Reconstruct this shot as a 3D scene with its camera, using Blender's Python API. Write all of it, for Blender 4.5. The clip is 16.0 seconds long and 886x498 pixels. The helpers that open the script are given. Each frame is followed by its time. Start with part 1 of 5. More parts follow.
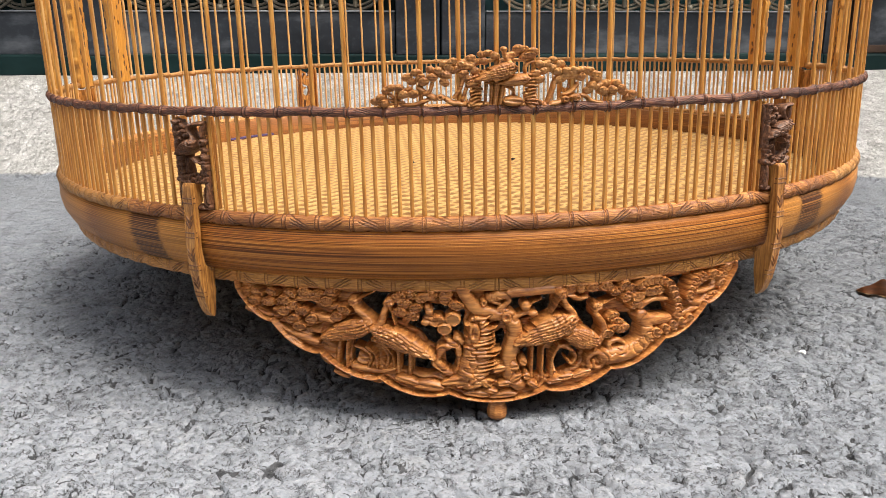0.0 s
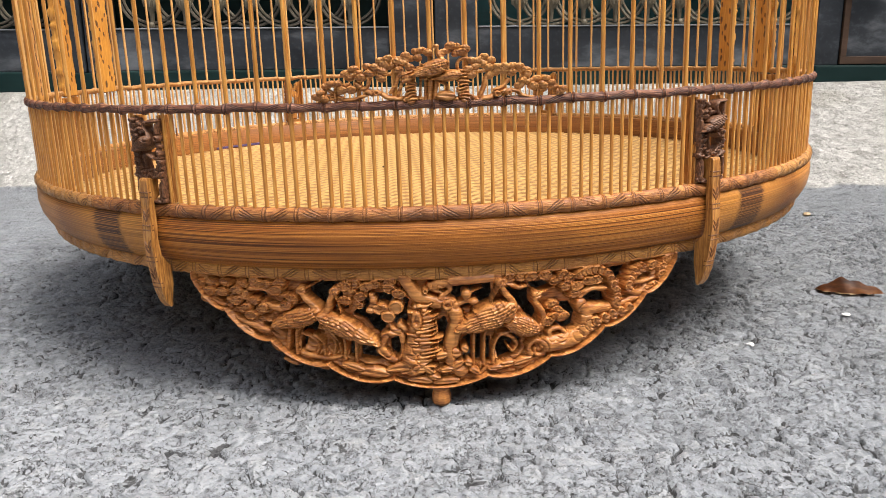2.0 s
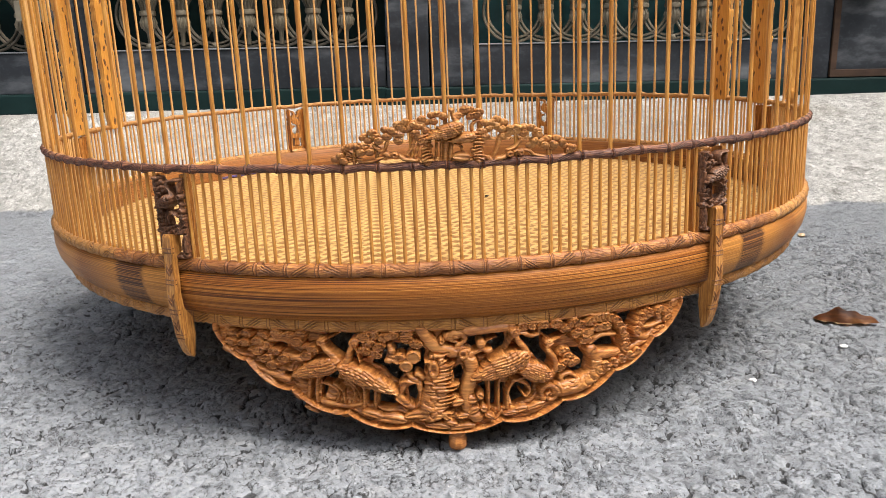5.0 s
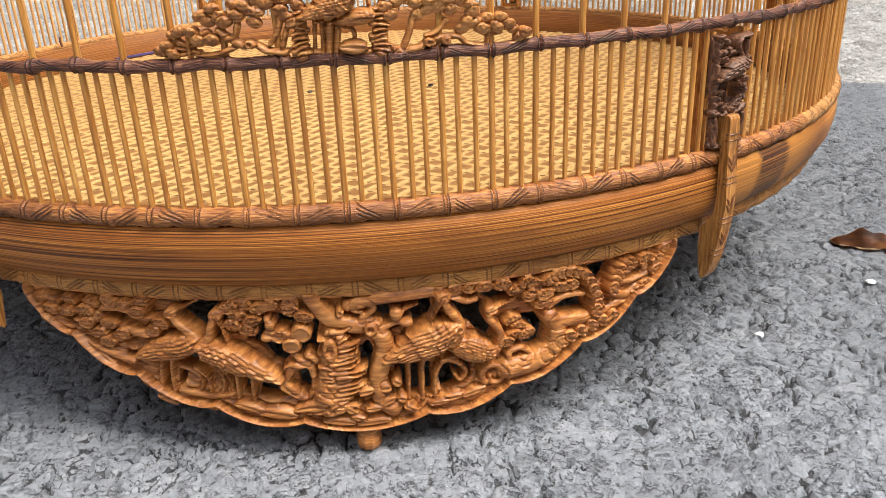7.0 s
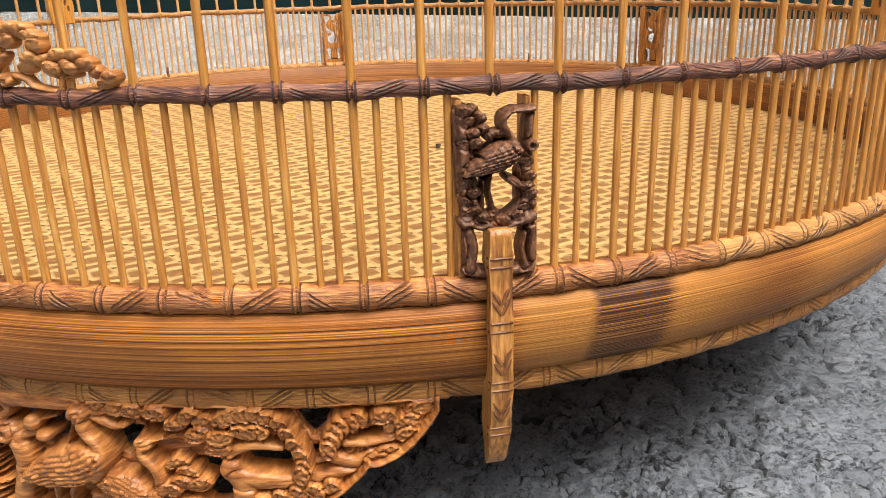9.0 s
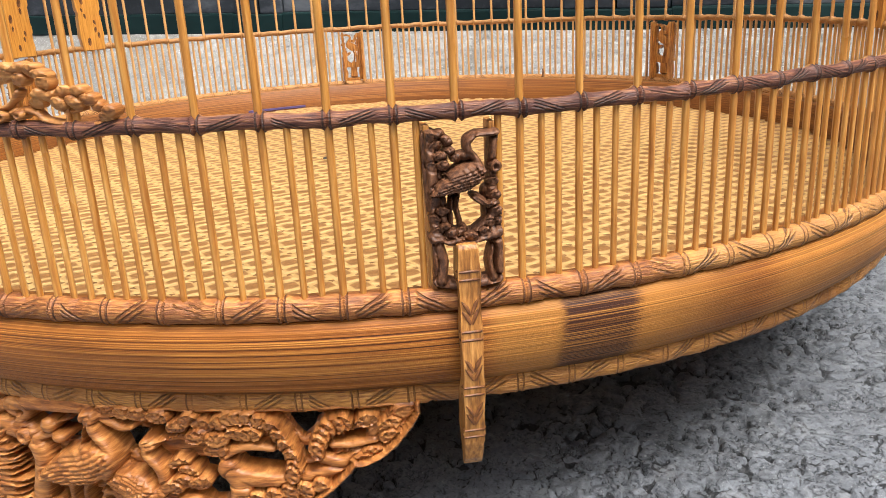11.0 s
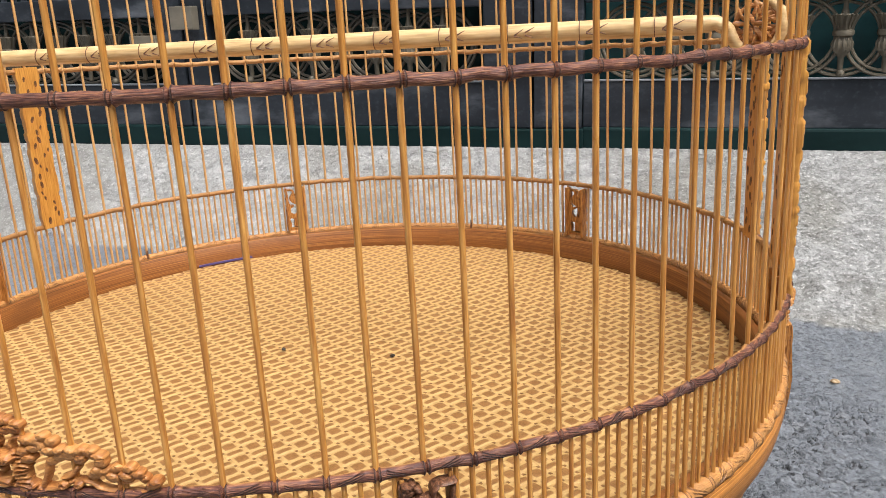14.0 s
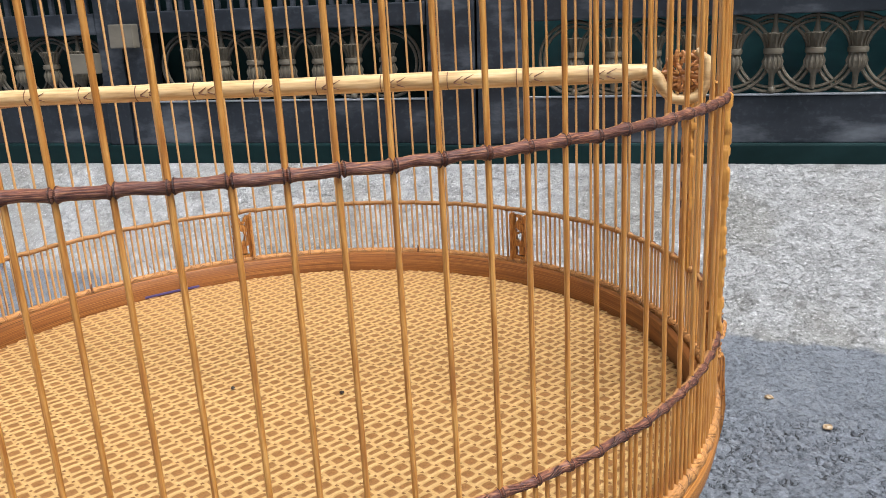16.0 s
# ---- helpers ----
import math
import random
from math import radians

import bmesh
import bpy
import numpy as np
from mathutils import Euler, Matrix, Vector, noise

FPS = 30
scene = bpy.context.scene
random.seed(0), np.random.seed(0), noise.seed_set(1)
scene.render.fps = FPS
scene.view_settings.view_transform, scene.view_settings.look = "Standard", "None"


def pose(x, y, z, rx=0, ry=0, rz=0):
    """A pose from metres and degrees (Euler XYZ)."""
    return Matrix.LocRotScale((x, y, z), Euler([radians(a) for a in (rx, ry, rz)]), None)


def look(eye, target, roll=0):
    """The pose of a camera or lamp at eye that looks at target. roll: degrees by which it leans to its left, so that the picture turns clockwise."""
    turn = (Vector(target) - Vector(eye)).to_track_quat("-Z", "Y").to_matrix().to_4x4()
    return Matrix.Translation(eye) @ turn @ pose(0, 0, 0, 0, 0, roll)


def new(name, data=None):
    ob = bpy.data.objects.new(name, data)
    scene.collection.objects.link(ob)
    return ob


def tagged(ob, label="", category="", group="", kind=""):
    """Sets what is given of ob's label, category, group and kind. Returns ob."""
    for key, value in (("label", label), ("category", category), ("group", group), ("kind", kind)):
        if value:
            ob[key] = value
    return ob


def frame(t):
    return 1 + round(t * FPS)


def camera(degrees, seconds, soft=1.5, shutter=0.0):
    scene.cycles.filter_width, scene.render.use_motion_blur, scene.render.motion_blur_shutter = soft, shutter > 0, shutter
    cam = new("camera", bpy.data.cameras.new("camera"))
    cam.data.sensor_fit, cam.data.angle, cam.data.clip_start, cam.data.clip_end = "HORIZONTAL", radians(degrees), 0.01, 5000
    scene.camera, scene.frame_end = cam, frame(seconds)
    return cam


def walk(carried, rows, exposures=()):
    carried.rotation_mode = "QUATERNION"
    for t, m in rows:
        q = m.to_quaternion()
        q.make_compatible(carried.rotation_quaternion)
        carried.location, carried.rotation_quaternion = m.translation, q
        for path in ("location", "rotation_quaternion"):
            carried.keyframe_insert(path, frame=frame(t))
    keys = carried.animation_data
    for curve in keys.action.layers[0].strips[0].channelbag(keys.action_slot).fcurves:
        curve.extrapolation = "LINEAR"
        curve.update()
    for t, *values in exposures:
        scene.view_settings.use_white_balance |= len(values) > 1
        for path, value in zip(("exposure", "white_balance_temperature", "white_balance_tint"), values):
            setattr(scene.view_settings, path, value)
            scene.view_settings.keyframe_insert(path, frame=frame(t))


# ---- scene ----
# Plan unit: one 600th of a metre, so that the cage's radius is 180 units.
U = 1.0 / 600.0
cam = camera(58.2, 16.0, 0.5)
ROWS = [
    (0.0, -0.0269, -0.4021, 0.1180, 74.61, 1.35, -3.19),
    (0.5, -0.0492, -0.4023, 0.1180, 75.12, 1.46, -3.38),
    (1.0, -0.0451, -0.4029, 0.1133, 75.55, 1.61, -3.35),
    (1.5, -0.0154, -0.4124, 0.1095, 75.98, 1.66, -2.91),
    (2.0, -0.0051, -0.4149, 0.1111, 76.06, 1.80, -2.15),
    (2.5, -0.0024, -0.4146, 0.1219, 76.20, 1.78, -1.58),
    (3.0, -0.0051, -0.4172, 0.1274, 76.24, 1.68, -1.30),
    (3.5, -0.0066, -0.4213, 0.1233, 76.57, 1.60, -1.37),
    (4.0, -0.0048, -0.4209, 0.1288, 76.26, 1.64, -1.71),
    (4.2, -0.0045, -0.4208, 0.1298, 76.37, 1.74, -1.91),
    (6.3, -0.0279, -0.4028, 0.1268, 73.26, 2.76, -4.37),
    (6.5, -0.0195, -0.3951, 0.1227, 72.39, 2.48, -4.49),
    (7.0, 0.0098, -0.3406, 0.1231, 66.75, 2.22, -4.61),
    (7.5, 0.0778, -0.3132, 0.1303, 58.96, -1.75, 7.02),
    (8.0, 0.1092, -0.2879, 0.1084, 68.03, -2.20, 19.22),
    (8.5, 0.1155, -0.2827, 0.1080, 69.65, -0.15, 18.69),
    (9.0, 0.1219, -0.2727, 0.1119, 71.09, 1.51, 18.54),
    (9.2, 0.1230, -0.2696, 0.1160, 71.86, 1.91, 18.87),
    (11.3, 0.1356, -0.2811, 0.1145, 71.95, 2.77, 20.91),
    (11.5, 0.1357, -0.2834, 0.1128, 71.85, 2.80, 20.53),
    (12.0, 0.1394, -0.2850, 0.1145, 71.57, 2.67, 19.80),
    (12.5, 0.1420, -0.2879, 0.1223, 72.03, 2.60, 18.81),
    (13.0, 0.1431, -0.2903, 0.1399, 72.44, 2.46, 17.78),
    (13.5, 0.1388, -0.2947, 0.1538, 73.46, 2.39, 16.53),
    (14.0, 0.1377, -0.3003, 0.1858, 74.66, 2.84, 15.17),
    (14.5, 0.1325, -0.3060, 0.2029, 75.11, 2.50, 14.13),
    (15.0, 0.1296, -0.3088, 0.2071, 75.27, 2.60, 13.15),
    (15.5, 0.1298, -0.3098, 0.2070, 74.86, 2.57, 12.43),
    (16.0, 0.1413, -0.3017, 0.2030, 74.40, 3.06, 11.44),
]
walk(cam, [(t, pose(x / 0.6, y / 0.6, z / 0.6, rx, ry, rz)) for t, x, y, z, rx, ry, rz in ROWS],
     exposures=[(0.0, 1.13, 6900, 10), (4.2, 1.16, 6900, 10), (6.5, 1.12, 6800, 10), (8.0, 0.97, 6750, 10), (8.5, 0.97, 6750, 10), (9.2, 1.09, 6700, 10),
                (11.5, 1.13, 6550, 10), (13.0, 0.94, 6600, 10), (13.5, 0.93, 6500, 10), (14.5, 0.82, 6300, 10), (16.0, 0.82, 6050, 10)])

# ---- light: bright overcast day, soft light from nearly overhead ----
world = bpy.data.worlds.new("sky")
scene.world = world
world.use_nodes = True
wn = world.node_tree.nodes
sky = wn.new("ShaderNodeTexSky")
sky.sky_type = "NISHITA"
sky.sun_disc = False
sky.sun_elevation, sky.sun_rotation = radians(65), radians(120)
sky.dust_density, sky.air_density = 4.0, 1.0
wash = wn.new("ShaderNodeHueSaturation")
wash.inputs["Saturation"].default_value = 0.35
world.node_tree.links.new(sky.outputs[0], wash.inputs["Color"])
world.node_tree.links.new(wash.outputs[0], wn["Background"].inputs[0])
wn["Background"].inputs[1].default_value = 0.15
sun_data = bpy.data.lights.new("sun", "SUN")
sun_data.energy, sun_data.angle, sun_data.color = 2.1, radians(30), (1.0, 0.97, 0.92)
sun = new("sun", sun_data)
sun.matrix_basis = look((1.3, -0.75, 3.2), (0, 0, 0))


# ---- materials ----
def mat(name, rough=0.6, metal=0.0, spec=0.5):
    m = bpy.data.materials.new(name)
    m.use_nodes = True
    b = m.node_tree.nodes["Principled BSDF"]
    b.inputs["Roughness"].default_value = rough
    b.inputs["Metallic"].default_value = metal
    b.inputs["Specular IOR Level"].default_value = spec
    return m, m.node_tree.nodes, m.node_tree.links, b


def tex(m, kind, scale, detail=4.0, stretch=None, source="Object", rough=0.55):
    """A noise, wave or voronoi texture in metres, stretched per axis."""
    n, l = m.node_tree.nodes, m.node_tree.links
    c = n.new("ShaderNodeNewGeometry" if source == "Position" else "ShaderNodeTexCoord")
    mp = n.new("ShaderNodeMapping")
    if stretch:
        mp.inputs["Scale"].default_value = stretch
    l.new(c.outputs[source], mp.inputs[0])
    t = n.new("ShaderNodeTex" + kind)
    t.inputs["Scale"].default_value = scale
    if kind == "Noise":
        t.inputs["Detail"].default_value = detail
        t.inputs["Roughness"].default_value = rough
    l.new(mp.outputs[0], t.inputs["Vector"])
    return t


def ramp(m, value, stops):
    r = m.node_tree.nodes.new("ShaderNodeValToRGB")
    e = r.color_ramp.elements
    while len(e) < len(stops):
        e.new(0.5)
    for k, (p, c) in enumerate(stops):
        e[k].position, e[k].color = p, (*c, 1)
    m.node_tree.links.new(value, r.inputs[0])
    return r.outputs[0]


def mix(m, a, b, fac, mode="MIX"):
    x = m.node_tree.nodes.new("ShaderNodeMix")
    x.data_type, x.blend_type = "RGBA", mode
    for sock, v in ((x.inputs[0], fac), (x.inputs[6], a), (x.inputs[7], b)):
        if isinstance(v, (int, float)):
            sock.default_value = v
        elif isinstance(v, tuple):
            sock.default_value = (*v, 1)
        else:
            m.node_tree.links.new(v, sock)
    return x.outputs[2]


def calc(m, op, a, b=0.0, c=0.0):
    x = m.node_tree.nodes.new("ShaderNodeMath")
    x.operation = op
    for sock, v in zip(x.inputs, (a, b, c)):
        if isinstance(v, (int, float)):
            sock.default_value = v
        else:
            m.node_tree.links.new(v, sock)
    return x.outputs[0]


def span(m, value, lo, hi):
    x = m.node_tree.nodes.new("ShaderNodeMapRange")
    x.interpolation_type = "SMOOTHSTEP"
    x.inputs["From Min"].default_value, x.inputs["From Max"].default_value = lo, hi
    m.node_tree.links.new(value, x.inputs["Value"])
    return x.outputs[0]


def bump(m, height, strength, distance):
    b = m.node_tree.nodes.new("ShaderNodeBump")
    b.inputs["Strength"].default_value, b.inputs["Distance"].default_value = strength, distance
    m.node_tree.links.new(height, b.inputs["Height"])
    m.node_tree.links.new(b.outputs[0], m.node_tree.nodes["Principled BSDF"].inputs["Normal"])


def paint(m, colour):
    m.node_tree.links.new(colour, m.node_tree.nodes["Principled BSDF"].inputs["Base Color"])


def wood(name, dark, mid, light, rough=0.4, grain=(1, 1, 0.06), scale=900, relief=0.25, vary=True, source="Object"):
    """Wood or bamboo with long fibres along the axis that grain leaves short, blotches and a per-piece tone."""
    m, n, l, b = mat(name, rough)
    fibre = tex(m, "Noise", scale, 5, grain, source).outputs["Fac"]
    blotch = tex(m, "Noise", 28, 3, None, source).outputs["Fac"]
    base = ramp(m, fibre, ((0.3, dark), (0.5, mid), (0.72, light)))
    base = mix(m, base, mix(m, base, dark, 0.5), span(m, blotch, 0.5, 0.72))
    if vary:
        info = n.new("ShaderNodeObjectInfo")
        base = mix(m, base, mix(m, base, dark, 0.3), calc(m, "POWER", info.outputs["Random"], 2.5))
    paint(m, base)
    l.new(ramp(m, blotch, ((0.3, (rough - 0.1,) * 3), (0.7, (rough + 0.15,) * 3))), b.inputs["Roughness"])
    bump(m, fibre, relief, 0.0006)
    return m


def chiselled(name, dark, mid, light, rough, grain=(1, 1, 0.5), relief=0.5):
    """Hand-carved wood: tool marks, grain and darker stain in blotches."""
    m, n, l, b = mat(name, rough)
    fibre = tex(m, "Noise", 1000, 4, grain, rough=0.6).outputs["Fac"]
    marks = tex(m, "Noise", 330, 4, rough=0.6).outputs["Fac"]
    blotch = tex(m, "Noise", 45, 3).outputs["Fac"]
    base = ramp(m, fibre, ((0.3, dark), (0.5, mid), (0.7, light)))
    base = mix(m, base, mix(m, base, dark, 0.25), span(m, marks, 0.52, 0.7))
    base = mix(m, base, mix(m, base, light, 0.5), span(m, blotch, 0.5, 0.75))
    paint(m, base)
    bump(m, calc(m, "ADD", calc(m, "MULTIPLY", marks, 0.18), calc(m, "MULTIPLY", fibre, 0.4)), relief, 0.0007)
    return m


BAR = wood("varnished_bamboo", (0.33, 0.118, 0.02), (0.53, 0.232, 0.046), (0.7, 0.38, 0.105), 0.36, source="Position")
def lit_inner_side(m):
    """Split bamboo: highlights on the back bars painted in as a paler inward side."""
    c = m.node_tree.nodes.new("ShaderNodeTexCoord")
    xyz = m.node_tree.nodes.new("ShaderNodeSeparateXYZ")
    m.node_tree.links.new(c.outputs["Object"], xyz.inputs[0])
    skin = m.node_tree.nodes["Principled BSDF"].inputs["Base Color"].links[0].from_socket
    paint(m, mix(m, skin, mix(m, skin, (0.74, 0.53, 0.27), 0.4), span(m, xyz.outputs[1], 0.0, 0.0006)))


lit_inner_side(BAR)
POSTWOOD = wood("golden_bamboo_board", (0.4, 0.16, 0.026), (0.58, 0.27, 0.05), (0.72, 0.38, 0.085), 0.4, source="Position")
CARVED = chiselled("carved_wood", (0.15, 0.043, 0.011), (0.4, 0.143, 0.034), (0.67, 0.3, 0.088), 0.44, (0.12, 0.12, 1.0))
PALE = wood("pale_wood", (0.46, 0.27, 0.11), (0.66, 0.44, 0.2), (0.8, 0.59, 0.32), 0.45, (0.08, 1, 1), 500, 0.3, False)
CREST = chiselled("pale_carved_wood", (0.16, 0.05, 0.013), (0.39, 0.15, 0.038), (0.6, 0.29, 0.088), 0.46, (0.12, 0.12, 1.0))
DARKWOOD = chiselled("dark_carved_wood", (0.036, 0.013, 0.006), (0.125, 0.048, 0.02), (0.27, 0.12, 0.055), 0.55)
HOOKWOOD = chiselled("boxwood", (0.13, 0.042, 0.01), (0.4, 0.163, 0.035), (0.63, 0.315, 0.09), 0.45, (1, 1, 0.1), 0.8)


def azimuth(m):
    n, l = m.node_tree.nodes, m.node_tree.links
    c = n.new("ShaderNodeTexCoord")
    s = n.new("ShaderNodeSeparateXYZ")
    l.new(c.outputs["Object"], s.inputs[0])
    y = calc(m, "MULTIPLY", s.outputs[1], -1.0)
    return calc(m, "MULTIPLY", calc(m, "ARCTAN2", s.outputs[0], y), 180 / math.pi), s.outputs[2]


def incised_cane(name, dark, mid, light, line, zc, thick, rough=0.4, force=0.85, inner=None, golden=None):
    """Cane with joints and slanting leaf strokes burnt in at every joint."""
    m, n, l, b = mat(name, rough)
    az, z = azimuth(m)
    fibres = n.new("ShaderNodeCombineXYZ")
    l.new(calc(m, "MULTIPLY", az, 0.9), fibres.inputs[0])
    l.new(calc(m, "MULTIPLY", z, 2100.0), fibres.inputs[1])
    fn = n.new("ShaderNodeTexNoise")
    fn.inputs["Scale"].default_value, fn.inputs["Detail"].default_value = 1.0, 5
    l.new(fibres.outputs[0], fn.inputs["Vector"])
    grain = fn.outputs["Fac"]
    base = ramp(m, grain, ((0.33, dark), (0.5, mid), (0.68, light)))
    shade = tex(m, "Noise", 30, 3).outputs["Fac"]
    base = mix(m, base, mix(m, base, dark, 0.6), span(m, shade, 0.45, 0.7))
    step = calc(m, "DIVIDE", az, 360.0 / 108)
    u = calc(m, "FRACT", step)
    flip = calc(m, "MULTIPLY", calc(m, "SUBTRACT", calc(m, "FRACT", calc(m, "MULTIPLY", calc(m, "FLOOR", step), 0.5)), 0.25), 4.0)
    v = calc(m, "DIVIDE", calc(m, "SUBTRACT", z, zc * U), thick * U)
    dice = n.new("ShaderNodeTexWhiteNoise")
    dice.noise_dimensions = "1D"
    l.new(calc(m, "FLOOR", step), dice.inputs["W"])
    luck = dice.outputs["Value"]
    v = calc(m, "ADD", v, calc(m, "SUBTRACT", calc(m, "MULTIPLY", luck, 0.8), 0.4))
    off = calc(m, "MINIMUM", u, calc(m, "SUBTRACT", 1.0, u))
    lines = calc(m, "SUBTRACT", 1.0, span(m, calc(m, "ABSOLUTE", calc(m, "SUBTRACT", off, 0.055)), 0.006, 0.022))
    inside = calc(m, "MULTIPLY", span(m, u, 0.16, 0.22), calc(m, "SUBTRACT", 1.0, span(m, u, 0.6, 0.82)))
    slope = calc(m, "MULTIPLY", flip, calc(m, "SUBTRACT", calc(m, "MULTIPLY", u, calc(m, "ADD", 1.6, calc(m, "MULTIPLY", luck, 1.8))), 1.1))
    for shift in (-0.45, 0.0, 0.4):
        d = calc(m, "ABSOLUTE", calc(m, "SUBTRACT", v, calc(m, "ADD", slope, shift)))
        stroke = calc(m, "MULTIPLY", calc(m, "SUBTRACT", 1.0, span(m, d, 0.04, 0.15)), inside)
        lines = calc(m, "MAXIMUM", lines, stroke)
    lines = calc(m, "MULTIPLY", lines, span(m, calc(m, "ADD", grain, calc(m, "MULTIPLY", calc(m, "SUBTRACT", luck, 0.5), 0.3)), 0.25, 0.55))
    if golden:
        base = mix(m, base, mix(m, base, golden, 0.38), span(m, calc(m, "ADD", calc(m, "ABSOLUTE", az), calc(m, "MULTIPLY", luck, 4.0)), 41.0, 47.0))
    base = mix(m, base, line, calc(m, "MULTIPLY", lines, force))
    if inner:
        c = n.new("ShaderNodeTexCoord")
        flat = n.new("ShaderNodeVectorMath")
        flat.operation = "MULTIPLY"
        flat.inputs[1].default_value = (1, 1, 0)
        l.new(c.outputs["Object"], flat.inputs[0])
        far = n.new("ShaderNodeVectorMath")
        far.operation = "LENGTH"
        l.new(flat.outputs[0], far.inputs[0])
        base = mix(m, mix(m, base, inner, 0.75), base, span(m, far.outputs["Value"], 180.2 * U, 180.9 * U))
    paint(m, base)
    h = calc(m, "SUBTRACT", calc(m, "MULTIPLY", grain, 0.7), lines)
    bump(m, h, 0.8, 0.0012)
    return m


BEADWOOD = incised_cane("stained_cane", (0.15, 0.045, 0.014), (0.35, 0.125, 0.032), (0.58, 0.26, 0.07), (0.06, 0.017, 0.009), 64.2, 2.25, 0.5, 0.68, golden=(0.66, 0.35, 0.105))
LOWBEAD = incised_cane("pale_cane", (0.28, 0.1, 0.02), (0.52, 0.22, 0.046), (0.7, 0.35, 0.09), (0.1, 0.03, 0.008), 44.5, 2.4, 0.45, 0.6)
RINGWOOD = incised_cane("purple_brown_cane", (0.05, 0.015, 0.012), (0.155, 0.052, 0.03), (0.35, 0.15, 0.065), (0.02, 0.007, 0.005), 96.4, 1.3, 0.52, inner=(0.5, 0.25, 0.075))


def hoop_material(name="bent_bamboo", scorched=True):
    """Split bamboo bent to a hoop: fibres run round it, and the nodes are scorched dark."""
    m, n, l, b = mat(name, 0.46, spec=0.28)
    az, z = azimuth(m)
    xyz = n.new("ShaderNodeCombineXYZ")
    l.new(calc(m, "MULTIPLY", az, 0.022), xyz.inputs[0])
    l.new(calc(m, "MULTIPLY", z, 2100.0), xyz.inputs[1])
    f = n.new("ShaderNodeTexNoise")
    f.inputs["Scale"].default_value, f.inputs["Detail"].default_value = 1.0, 5
    l.new(xyz.outputs[0], f.inputs["Vector"])
    fine = f.outputs["Fac"]
    xyz2 = n.new("ShaderNodeCombineXYZ")
    l.new(calc(m, "MULTIPLY", az, 0.09), xyz2.inputs[0])
    l.new(calc(m, "MULTIPLY", z, 60.0), xyz2.inputs[1])
    f2 = n.new("ShaderNodeTexNoise")
    f2.inputs["Scale"].default_value, f2.inputs["Detail"].default_value = 1.0, 3
    l.new(xyz2.outputs[0], f2.inputs["Vector"])
    wide = f2.outputs["Fac"]
    base = ramp(m, fine, ((0.36, (0.07, 0.02, 0.005)), (0.45, (0.26, 0.082, 0.014)), (0.54, (0.4, 0.138, 0.025)), (0.64, (0.57, 0.245, 0.052))))
    base = mix(m, base, mix(m, base, (0.14, 0.046, 0.012), 0.5), span(m, wide, 0.5, 0.72))
    if not scorched:
        paint(m, mix(m, base, (0.14, 0.06, 0.022), 0.5))
        bump(m, fine, 0.3, 0.0008)
        return m
    away = calc(m, "ABSOLUTE", az)
    pale = calc(m, "MULTIPLY", span(m, away, 30.5, 32.0), calc(m, "SUBTRACT", 1.0, span(m, away, 40.0, 52.0)))
    base = mix(m, base, mix(m, base, (0.62, 0.3, 0.07), 0.36), pale)
    edge = calc(m, "ADD", away, calc(m, "MULTIPLY", calc(m, "SUBTRACT", fine, 0.5), 3.0))
    scorch = calc(m, "MULTIPLY", span(m, edge, 35.2, 35.6), calc(m, "SUBTRACT", 1.0, span(m, edge, 39.6, 40.8)))
    trail = calc(m, "MULTIPLY", span(m, edge, 40.5, 48.0), calc(m, "SUBTRACT", 1.0, span(m, edge, 48.5, 52.0)))
    base = mix(m, base, mix(m, base, (0.05, 0.017, 0.01), ramp(m, fine, ((0.46, (1.0,) * 3), (0.6, (0.35,) * 3)))), scorch)
    base = mix(m, base, mix(m, base, (0.06, 0.018, 0.008), 0.6), calc(m, "MULTIPLY", trail, 0.5))
    base = mix(m, base, mix(m, base, (0.6, 0.28, 0.065), 0.3), span(m, edge, 49.0, 53.0))
    paint(m, base)
    bump(m, fine, 0.5, 0.0008)
    return m


HOOP = hoop_material()
INNERWOOD = hoop_material("brown_inner_bamboo", False)


def cane_mat_material(name, half):
    m, n, l, b = mat(name, 0.5)
    g = n.new("ShaderNodeTexCoord")
    s = n.new("ShaderNodeSeparateXYZ")
    l.new(g.outputs["Object"], s.inputs[0])
    grain = tex(m, "Noise", 900, 4).outputs["Fac"]
    top = ramp(m, grain, ((0.3, (0.2, 0.087, 0.022)), (0.7, (0.29, 0.14, 0.044))))
    low = ramp(m, grain, ((0.3, (0.44, 0.266, 0.094)), (0.7, (0.53, 0.335, 0.13))))
    h = calc(m, "ADD", s.outputs[2], calc(m, "MULTIPLY", calc(m, "SUBTRACT", grain, 0.5), 0.0002))
    side = calc(m, "ABSOLUTE", s.outputs[1])
    worn = calc(m, "MULTIPLY", span(m, h, 0.29 * U, 0.38 * U), calc(m, "SUBTRACT", 1.0, span(m, side, (half - 0.25) * U, (half + 0.3) * U)))
    paint(m, mix(m, low, top, worn))
    bump(m, grain, 0.2, 0.0004)
    return m


CANE = cane_mat_material("woven_cane", 2.0)
CANE_SLIM = cane_mat_material("slim_woven_cane", 1.05)
CANE_BACK = wood("brown_cane_core", (0.16, 0.07, 0.02), (0.22, 0.1, 0.03), (0.28, 0.14, 0.05), 0.6, (1, 1, 1), 500, 0.2, False)


